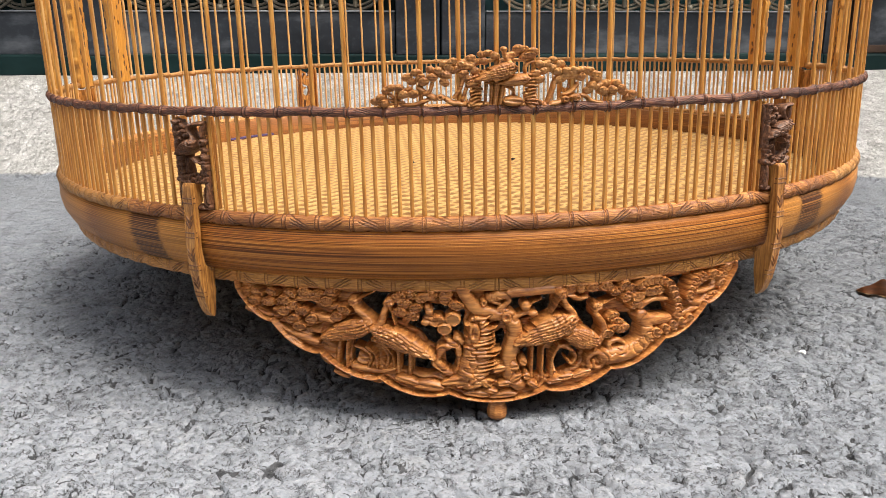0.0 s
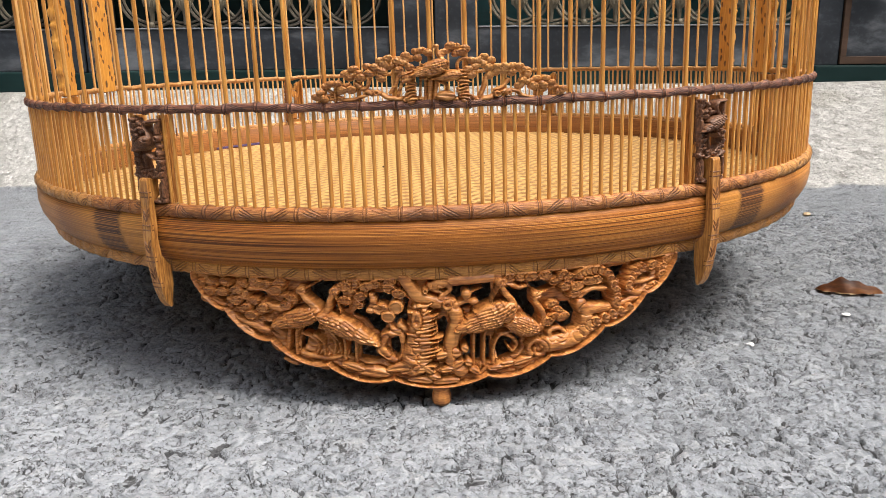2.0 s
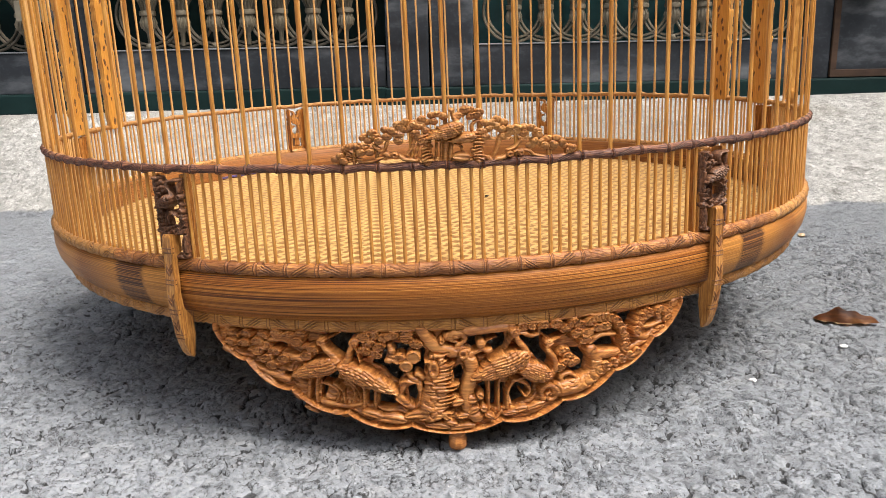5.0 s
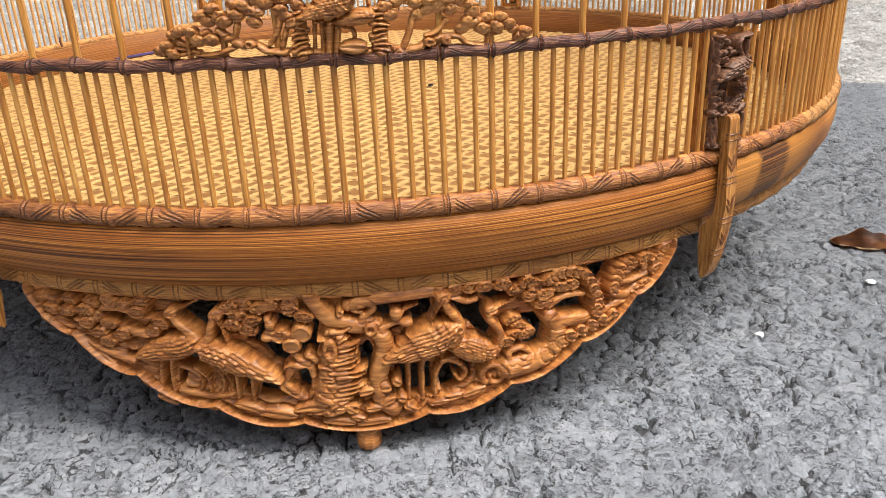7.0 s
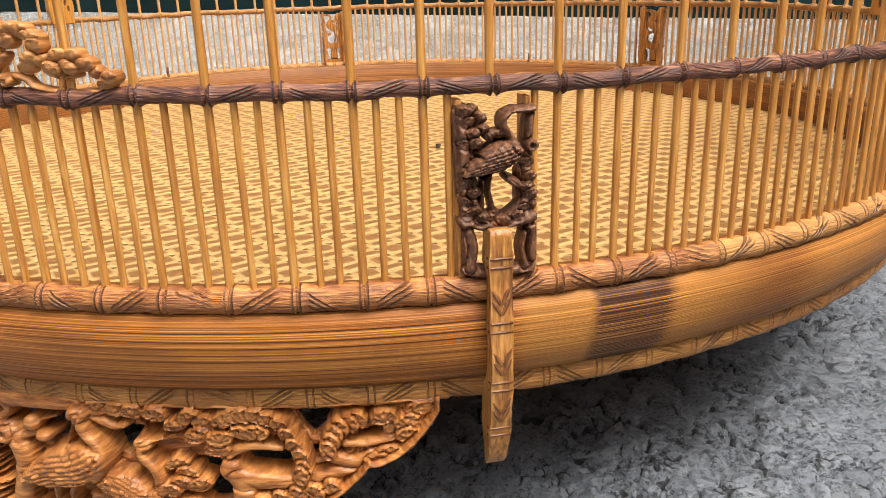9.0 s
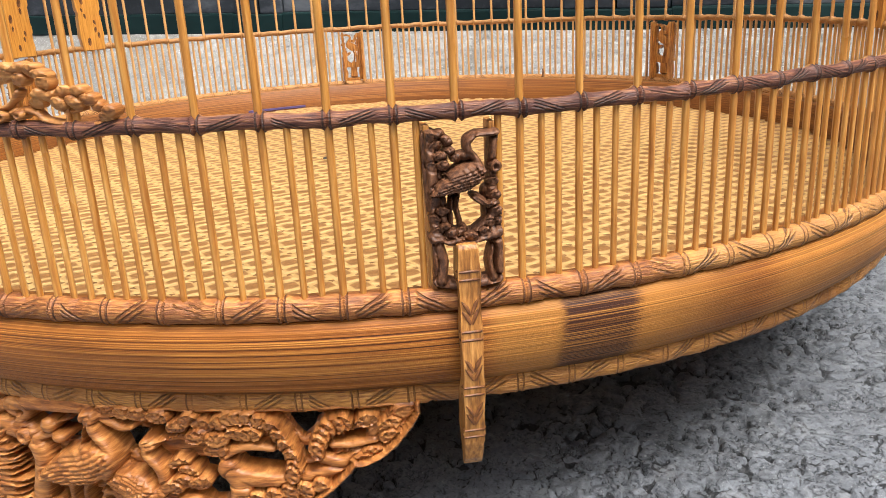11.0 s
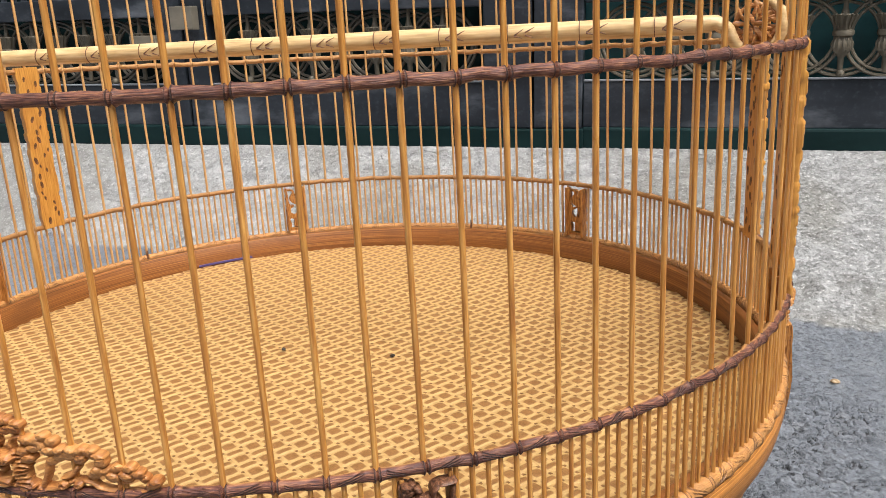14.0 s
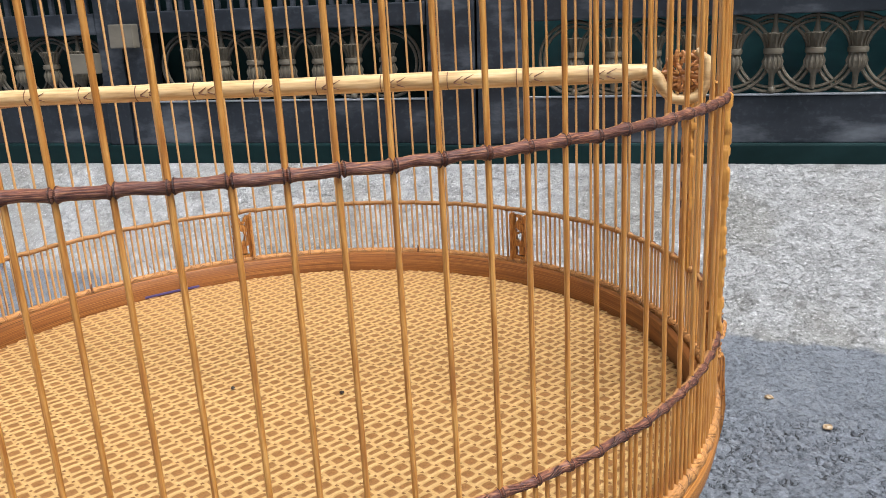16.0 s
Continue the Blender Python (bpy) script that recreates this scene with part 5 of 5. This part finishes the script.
    c.leafy(20.7, 12.9, 3.6, 1.3, 12, 0.6)
    c.leafy(26.4, 13.6, 3.2, 1.2, 18, 0.6)
    c.leafy(17.8, 12.0, 2.6, 1.0, 8, 0.6)
    c.leafy(-38.5, 13.9, 3.4, 1.1, -14, 0.6)
    # pine pads: lists by limb, then caterpillar-like rows of overlapping pads
    west = [(-80.8, 39.0), (-76.0, 39.7), (-70.6, 40.3), (-77.0, 37.0), (-71.9, 37.1), (-64.0, 40.5), (-59.2, 41.1), (-54.7, 40.6), (-50.6, 41.4), (-52.0, 38.8), (-66.5, 34.6), (-63.5, 36.5), (-60.4, 34.8), (-63.4, 32.3), (-61.7, 29.9), (-46.6, 36.2), (-49.1, 33.7), (-66.4, 38.1), (-78.7, 34.1), (-57.4, 32.6)]
    middle = [(-26.2, 41.6), (-22.3, 40.5), (-27.6, 38.5), (-24.3, 37.4), (-17.5, 42.2), (-15.1, 39.5), (-12.2, 38.1), (-25.9, 34.6), (-20.1, 41.1), (-29.4, 35.9), (-15.3, 43.0), (-27.0, 43.1), (-29.4, 40.8)]
    east = [(22.7, 42.9), (26.5, 42.9), (29.7, 42.3), (34.1, 41.3), (37.6, 39.4), (40.2, 41.0), (41.0, 37.2), (44.3, 34.3), (45.1, 36.8), (46.2, 40.5), (51.7, 38.1), (49.2, 37.8), (42.6, 39.6), (36.7, 31.2), (38.3, 29.1), (36.8, 27.1), (40.3, 26.8), (34.8, 25.9)]
    far = [(73.6, 40.1), (77.6, 39.0), (79.5, 41.0), (74.4, 33.0), (72.1, 31.6), (77.8, 36.2), (81.0, 41.9)]
    for x, y in west + middle + east + far:
        c.shell(x, min(y, 41.4), r.uniform(2.1, 2.5), r.uniform(1.45, 1.75), r.uniform(-18, 18), r.uniform(1.0, 2.2), 6.5, 0.9)
    for k, (x, y) in enumerate([(48.3, 41.3), (49.9, 41.5), (52.0, 41.4), (54.1, 40.7), (56.1, 39.5), (57.2, 37.5), (58.2, 35.4), (59.1, 33.3), (59.4, 31.0), (58.8, 29.7)]):
        c.shell(x, min(y, 41.4), 2.0, 1.55, -10 + k * -7.8, 2.0 + 0.12 * k, 4.0, 0.8)
    for k, (x, y) in enumerate([(69.3, 40.0), (67.7, 39.4), (66.1, 38.6), (65.0, 37.4), (64.4, 35.9), (63.8, 34.4)]):
        c.shell(x, min(y, 41.4), 2.0, 1.55, -60 + k * -4.0, 2.0 + 0.12 * k, 4.0, 0.8)
    for k, (x, y) in enumerate([(45.3, 20.1), (47.4, 21.7), (49.4, 23.0), (52.0, 24.0), (55.0, 24.8), (58.0, 25.6), (61.1, 26.1), (64.2, 26.8)]):
        c.shell(x, min(y, 41.4), 2.0, 1.55, -50 + k * 0.0, 2.0 + 0.12 * k, 4.0, 0.8)
    # raised rim round the whole panel
    outer = np.minimum((v - low) / np.sqrt(1 + slope * slope), 83.6 - au)
    c.over(np.minimum(edge, 0.95 - outer), 2.4 + 0.8 * np.sqrt(np.maximum(1 - ((outer - 0.45) / 0.52) ** 2, 0)), 0.7, 1.2)
    c.fill(np.minimum(edge, 0.3 - np.abs(v - 43.1)), 1.4 + 0 * u)
    return c


panel_carving = foot_panel()
panel_meshes = []
for az in (0, 120, -120):
    if not panel_meshes:
        ob = panel_carving.sheet("foot_panel", CARVED, cage, "pierced carved wooden foot panel with pines and long-legged birds", 176.4, az, -3.8, 0.72)
        panel_meshes.append(ob.data)
    else:
        ob = share("foot_panel", panel_meshes[0], cage, pose(0, 0, 0, 0, 0, az))
        ob["label"] = "pierced carved wooden foot panel"
    bm = bmesh.new()
    foot = lathe(bm, [(0, 0.0), (2.2, 0.1), (2.9, 0.7), (3.1, 1.6), (3.15, 3.0), (2.8, 4.4), (2.4, 5.2), (2.4, 7), (0, 7)], 30)
    for k, ring in enumerate(foot):
        for vert in ring[1:6]:
            vert.co.xy *= 1.0 if k % 3 else 0.87
    part("peg_foot", bm, CARVED, cage, "small turned wooden peg foot", True, Matrix.Translation(on_ring(az, 175.5) * U))


def door_crest():
    c = Carving(-39, 42, 94.6, 116, 0.19)
    r = random.Random(5)
    # fallen logs along the base, then stems
    c.strip([(-33.0, 97.8), (-28.6, 98.6), (-24.3, 98.2), (-21.2, 98.7), (-17.4, 100.1), (-14.7, 99.9), (-12.0, 98.5), (-4.3, 98.1)], 0.37, 0.78, 0.8)
    c.strip([(8.9, 97.7), (16.4, 97.6), (19.0, 99.0), (22.5, 99.5), (25.1, 99.3), (27.2, 97.8), (33.9, 97.0), (37.2, 97.5)], 0.78, 0.37, 0.8)
    c.strip([(-4.6, 98.0), (2.0, 97.8), (8.7, 97.7)], 0.59, 0.59, 0.8)
    c.strip([(-21.7, 102.9), (-20.0, 101.5), (-17.0, 99.8)], 0.67, 0.81, 0.8)
    c.strip([(-34.3, 99.0), (-30.8, 99.7), (-26.0, 98.9)], 0.44, 0.37, 0.8)
    c.strip([(-9.4, 105.0), (-10.4, 102.0), (-11.9, 100.0)], 0.67, 0.52, 0.8)
    c.strip([(-8.1, 103.6), (-8.9, 101.3), (-9.6, 99.3)], 0.52, 0.52, 0.8)
    c.strip([(-17.9, 103.8), (-18.6, 101.8), (-20.4, 101.0)], 0.59, 0.44, 0.8)
    c.strip([(-30.7, 101.7), (-28.0, 100.0), (-25.0, 100.6)], 0.44, 0.37, 0.8)
    c.strip([(15.9, 103.2), (15.1, 100.5), (14.0, 98.2)], 0.67, 0.59, 0.8)
    c.strip([(22.5, 102.6), (20.6, 100.6), (18.5, 99.9)], 0.59, 0.44, 0.8)
    c.strip([(28.9, 100.3), (31.2, 99.3), (33.9, 99.7)], 0.44, 0.37, 0.8)
    c.strip([(11.8, 108.3), (9.4, 109.1), (7.7, 107.6), (8.2, 105.1), (9.7, 104.1)], 0.48, 0.44, 0.8)
    c.strip([(-5.9, 105.9), (-4.3, 106.8), (-2.0, 107.1)], 0.37, 0.30, 0.8)
    c.strip([(31.2, 101.2), (30.9, 96.8)], 0.37, 0.37, 0.8)
    c.strip([(-27.9, 102.0), (-28.1, 97.9)], 0.37, 0.37, 0.8)
    c.hoop(-15.7, 100.1, 1.1, 0.9, 0.4, 2.0)
    c.hoop(19.0, 98.7, 1.1, 0.9, 0.4, 2.0)
    c.hoop(-7.3, 98.4, 0.9, 0.7, 0.4, 2.0)
    c.hoop(11.6, 98.1, 0.9, 0.7, 0.4, 2.0)
    c.hoop(22.4, 98.9, 1.0, 0.8, 0.4, 2.0)
    # layered bark of the two trunks
    for x in (-6.0, 9.6):
        c.strip([(x, 97.6), (x + 0.2, 102), (x + 0.6, 106)], 1.5, 1.0, 0.6)
        for k in range(9):
            y, turn = 97.9 + 0.95 * k, r.uniform(-0.5, 0.5)
            c.strip([(x - r.uniform(1.2, 2.0), y - turn), (x, y + 0.2), (x + r.uniform(1.2, 2.0), y + turn)], r.uniform(0.4, 0.6), 0.2, r.uniform(1.4, 2.0))
    # two birds among the stems
    c.strip([(-2.9, 104.1), (-3.4, 98.1)], 0.45, 0.36000000000000004, 0.7)
    c.strip([(-1.4, 104.4), (-1.7, 98.0)], 0.6, 0.48, 0.7)
    c.strip([(0.1, 104.7), (-0.6, 98.0)], 0.9, 0.7200000000000001, 0.7)
    c.strip([(1.8, 104.0), (0.8, 98.0)], 0.7, 0.5599999999999999, 0.7)
    c.strip([(2.2, 102.8), (4.2, 101.9), (4.5, 100.2), (3.5, 99.2)], 0.5, 0.4, 0.7)
    c.leafy(4.2, 98.7, 2.8, 1.5, 0, 1.0)
    c.feathers(4.5, 104.2, 4.3, 1.6, 8, 1.2, -1)
    c.feathers(-0.5, 106.2, 6.0, 2.2, 18, 2.0, -1)
    c.strip([(3.7, 107.3), (3.4, 108.9), (2.3, 110.3), (1.8, 112.3)], 0.75, 0.5, 2.8)
    c.oval(1.7, 112.6, 0.85, 0.7, 0, 3.0, 0.7)
    # pine pads, limb by limb
    west = [(-33.8, 99.2), (-32.1, 100.4), (-30.6, 102.4), (-29.2, 102.9), (-27.0, 102.8), (-24.4, 102.1), (-23.1, 101.1), (-31.2, 98.7), (-24.8, 105.7), (-22.1, 106.9), (-23.5, 104.5), (-21.0, 105.4), (-18.2, 107.5), (-17.8, 105.5), (-20.2, 104.4), (-15.4, 106.5), (-13.9, 106.1), (-14.5, 104.1), (-16.0, 107.3), (-25.9, 101.1)]
    mid = [(-14.3, 108.9), (-12.3, 109.5), (-10.1, 108.5), (-7.8, 108.3), (-11.7, 107.4), (-9.2, 106.3), (-8.1, 104.8), (-13.3, 107.9), (-5.8, 109.4), (-4.2, 111.3), (-2.4, 111.6), (-0.7, 110.9), (-3.6, 109.5), (-6.0, 106.9), (-7.1, 103.6), (-7.2, 110.2), (-9.3, 109.1)]
    top = [(3.4, 110.7), (5.1, 111.5), (7.5, 112.3), (10.0, 111.7), (7.4, 110.5), (5.8, 112.6), (9.0, 110.7)]
    east = [(11.8, 108.3), (15.5, 109.2), (15.1, 107.2), (17.5, 108.1), (13.8, 108.3), (16.8, 106.2), (12.8, 106.5), (10.7, 105.9), (11.7, 104.2), (19.2, 106.4), (21.6, 106.3), (23.9, 106.4), (26.0, 106.1), (27.7, 105.2), (23.5, 104.6), (17.0, 104.0), (20.9, 105.2), (18.9, 104.9), (28.0, 103.9)]
    far = [(26.8, 102.1), (28.9, 101.8), (31.1, 102.4), (33.9, 102.4), (25.8, 100.8), (36.5, 100.1), (38.1, 98.5), (35.4, 101.2), (32.8, 100.8), (39.0, 99.3), (30.0, 100.6)]
    for x, y in west + mid + top + east + far:
        c.shell(x, y, r.uniform(1.3, 1.6), r.uniform(0.95, 1.2), r.uniform(-25, 25), r.uniform(1.0, 2.2), 4.0, 0.4, 0.3, 0.7)
    return c


door_crest().sheet("door_crest", CREST, cage, "carved crest of pines above the low front rail", 180.8, 0, -1.2, 0.7)


def plaque():
    c = Carving(-6.4, 6.4, 66, 95.6, 0.15)
    r = random.Random(9)
    c.strip([(-5.0, 92.5), (-4.6, 85), (-4.0, 76.5)], 1.5, 1.8, 0.1)
    c.strip([(-4.4, 75.6), (0, 75.2), (4.8, 76)], 1.4, 1.4, 0.1)
    c.strip([(4.4, 83), (4.6, 79), (5.0, 75)], 1.1, 1.4, 0.1)
    c.strip([(-5.06, 93.0), (-4.96, 88.3), (-4.73, 82.3), (-4.64, 77.2), (-4.48, 73.1), (-4.57, 68.0)], 0.8, 1.0, 0.9)
    c.strip([(5.73, 92.8), (5.2, 89.5), (5.08, 83.5), (5.29, 78.4), (5.92, 73.1), (5.73, 67.7)], 0.7, 0.95, 0.9)
    c.strip([(-4.78, 67.8), (-1.36, 67.0), (1.74, 67.1), (5.73, 67.5)], 0.9, 0.9, 0.9)
    c.strip([(-4.92, 75.8), (-0.94, 75.2), (3.13, 75.5), (6.03, 76.0)], 1.2, 1.0, 0.9)
    c.strip([(-4.22, 74.1), (-3.67, 71.4), (-4.15, 68.2)], 0.8, 0.9, 0.9)
    c.strip([(4.68, 73.2), (4.17, 70.6), (4.7, 68.0)], 0.5, 0.7, 0.9)
    c.strip([(4.9, 78.8), (3.41, 77.3), (1.74, 76.2)], 0.8, 0.6, 0.9)
    c.strip([(-3.87, 80.2), (-3.01, 77.9), (-2.71, 76.0)], 0.6, 0.6, 0.9)
    c.strip([(-0.31, 84.0), (-1.14, 81.2), (-0.6, 78.1), (-0.03, 75.4)], 0.42, 0.42, 0.9)
    c.strip([(-1.85, 82.9), (-2.12, 79.6), (-2.11, 76.0)], 0.36, 0.36, 0.9)
    c.feathers(-0.92, 85.30, 4.83, 2.1, 26, 1.3, -1)
    c.strip([(3.02, 87.3), (2.1, 88.9), (1.09, 90.4), (1.26, 92.0), (2.86, 92.7)], 0.7, 0.5, 2.0)
    c.strip([(2.86, 92.7), (4.44, 92.7), (5.93, 92.9)], 0.55, 0.5, 1.6)
    c.leafy(2.59, 81.9, 1.6, 0.7, -30, 1.0)
    c.hoop(5.52, 87.3, 1.0, 1.0, 0.35, 1.8)
    pads = [(-4.88, 92.9), (-3.34, 92.9), (-2.34, 91.8), (-4.12, 91.2), (-1.94, 90.2), (-3.35, 89.4), (-0.84, 89.0), (-4.79, 87.9), (-3.04, 88.0), (0.54, 89.2)]
    low = [(-4.55, 82.1), (-3.47, 80.4), (-4.93, 79.1), (-3.23, 77.5), (-4.47, 76.8), (4.98, 80.9), (6.09, 77.7), (4.43, 77.2), (5.54, 79.6), (3.37, 76.3), (1.1, 75.7), (-1.89, 76.4), (-0.37, 76.6), (5.12, 84.7), (5.44, 82.4)]
    for x, y in pads + low:
        c.shell(x, y, r.uniform(0.95, 1.3), r.uniform(0.75, 1.0), r.uniform(-40, 40), r.uniform(0.9, 1.9), 4.0, 0.35, 0.3, 0.7)
    return c


plaque_carving = plaque()
dark = plaque_carving.sheet("plaque", DARKWOOD, cage, "dark carved wooden plaque", 181.2, HOOKS[1], -1.6)
light = plaque_carving.sheet("plaque", HOOKWOOD, cage, "honey brown carved wooden plaque", 181.2, HOOKS[2], -1.6)
share("plaque", dark.data, cage, pose(0, 0, 0, 0, 0, HOOKS[0]))["label"] = "dark carved wooden plaque"
for az in HOOKS[3:]:
    share("plaque", light.data, cage, pose(0, 0, 0, 0, 0, az))["label"] = "honey brown carved wooden plaque"
for az in HOOKS:
    bm = bmesh.new()
    for s in (-1, 1):
        box(bm, s * 5.4 - 0.5, s * 5.4 + 0.5, -181, -176.5, 66, 94.5, 0.2)
    part("plaque_frame", bm, HOOKWOOD, cage, "", False, pose(0, 0, 0, 0, 0, az))


# ---- litter on the ground and in the cage ----
def dry_leaf(x, y, length, width, turn, lift, label):
    """A leaf folded to a tent: a steep brown side coloured darker for its shade, a paler far slope and a crinkled pale
    rim turned outwards.
    """
    bm = bmesh.new()
    n, w = 36, 14
    grid = []
    for i in range(n + 1):
        t = i / n
        half = width * 0.5 * math.sin(math.pi * t ** 0.8) ** 0.75 * (1 + 0.12 * math.sin(t * 17)) + 0.02
        peak = t / 0.36 if t < 0.36 else 1 - 0.62 * (t - 0.36) / 0.5 if t < 0.86 else 0.38 * (1 - t) / 0.14
        peak = lift * (peak ** 0.9 + 0.05 * math.sin(t * 23))
        row = []
        for j in range(w + 1):
            s = 2 * j / w - 1
            crinkle = 0.45 * noise.noise(Vector((t * 9, s * 3, x))) + 0.25 * noise.noise(Vector((t * 25, s * 6, x)))
            if s < -0.7:
                k = (-0.7 - s) / 0.3
                across, up = -0.55 - 0.26 * k, 0.4 * k * (0.7 + 0.6 * math.sin(t * 31))
            elif s < 0:
                k = (s + 0.7) / 0.7
                across, up = -0.55 + 0.4 * k, peak * k ** 0.85
            else:
                across, up = -0.15 + 1.1 * s, peak * (1 - s) ** 1.3
            row.append(bm.verts.new(((t - 0.5) * length, half * across, max(0.3, 0.9 + up + crinkle * math.sin(math.pi * t)))))
        grid.append(row)
    for A, B in zip(grid, grid[1:]):
        for j in range(w):
            bm.faces.new((A[j], B[j], B[j + 1], A[j + 1])).material_index = 1 if j < 2 else 2 if j >= 7 else 0
    bmesh.ops.solidify(bm, geom=bm.faces[:], thickness=0.2)
    ob = link(bm, "dry_leaf", LEAF, None, "", True, upose(x, y, 0, 0, 0, turn))
    ob.data.materials.append(SHARD)
    ob.data.materials.append(LEAF_LIT)
    return tagged(ob, label, "leaf")


LEAF = wood("dry_brown_leaf", (0.05, 0.015, 0.006), (0.17, 0.056, 0.016), (0.38, 0.16, 0.045), 0.45, (0.3, 1, 1), 140, 0.5, False)
# lighter copy of the leaf: light on the far slope put into the colour
LEAF_LIT = wood("lit_tan_leaf", (0.2, 0.085, 0.035), (0.42, 0.2, 0.095), (0.6, 0.34, 0.19), 0.55, (0.3, 1, 1), 140, 0.5, False)
SHARD = wood("pale_dry_leaf", (0.14, 0.08, 0.03), (0.34, 0.23, 0.12), (0.6, 0.5, 0.36), 0.7, (1, 1, 1), 300, 0.3, False)
CHIP = wood("white_stone", (0.5, 0.5, 0.5), (0.7, 0.7, 0.7), (0.82, 0.82, 0.82), 0.7, (1, 1, 1), 300, 0.3, False)
HUSK = wood("black_seed_husk", (0.008, 0.005, 0.004), (0.02, 0.012, 0.008), (0.045, 0.026, 0.016), 0.6, (1, 1, 1), 300, 0.3, False)
dry_leaf(187, -79, 28, 15, -24, 6.5, "curled dry brown leaf lying on the asphalt")


def chip(name, x, y, z, size, material, label, flat=0.4, seed=1):
    bm = bmesh.new()
    bmesh.ops.create_icosphere(bm, subdivisions=2, radius=size)
    for v in bm.verts:
        v.co *= 1 + 0.6 * noise.noise(v.co / size + Vector((seed, 0, 0)))
        v.co.z *= flat
    return tagged(link(bm, name, material, None, "", False, upose(x, y, z, 0, 0, seed * 50)), label, name.replace("_", " "))


chip("stone_chip", 117.8, -137.3, 0.5, 1.4, CHIP, "small white stone chip lying on the asphalt", 0.5, 2)
chip("stone_chip", 170, -108, 0.3, 1.5, CHIP, "pale stone chip lying beside the dry leaf", 0.4, 3)
chip("leaf_shard", 248, 86, 0.6, 2.6, SHARD, "crumpled pale leaf fragment on the asphalt", 0.5, 4)
chip("leaf_shard", 226, 118, 0.3, 2.0, SHARD, "small tan leaf fragment on the asphalt", 0.4, 6)
chip("seed_husk", 29.0, -5.5, 54.5, 1.1, HUSK, "dark seed husk lying on the woven mat", 0.5, 5)
chip("seed_husk", -21.6, -5.6, 54.5, 1.1, HUSK, "dark seed husk lying on the woven mat", 0.5, 7)


# ---- small things caught on the back of the inner hoop ----
VIOLET, _n, _l, _b = mat("violet_plastic", 0.4)
_b.inputs["Base Color"].default_value = (0.08, 0.06, 0.18, 1)
bm = bmesh.new()
lathe(bm, [(172.6, 53.8), (173.3, 53.8), (173.3, 55.0), (172.6, 54.9)], 16, True, -140, 11)
tagged(link(bm, "plastic_strip", VIOLET, None, "", True), "thin blue violet plastic strip tucked beside the mat", "plastic strip")
for az, tall, lean in ((173.0, 4.6, 0.4), (-119.4, 5.0, -0.5)):
    bm = bmesh.new()
    q = on_ring(az, 174.6, 65.4)
    tube(bm, [q, q + Vector((lean, 0, tall * 0.5)), q + Vector((lean * 0.6, 0.3, tall))], [0.7, 0.6, 0.4], 6)
    tagged(link(bm, "wood_splinter", DARKWOOD, None, ""), "tiny dark wood splinter standing on the inner hoop", "splinter")
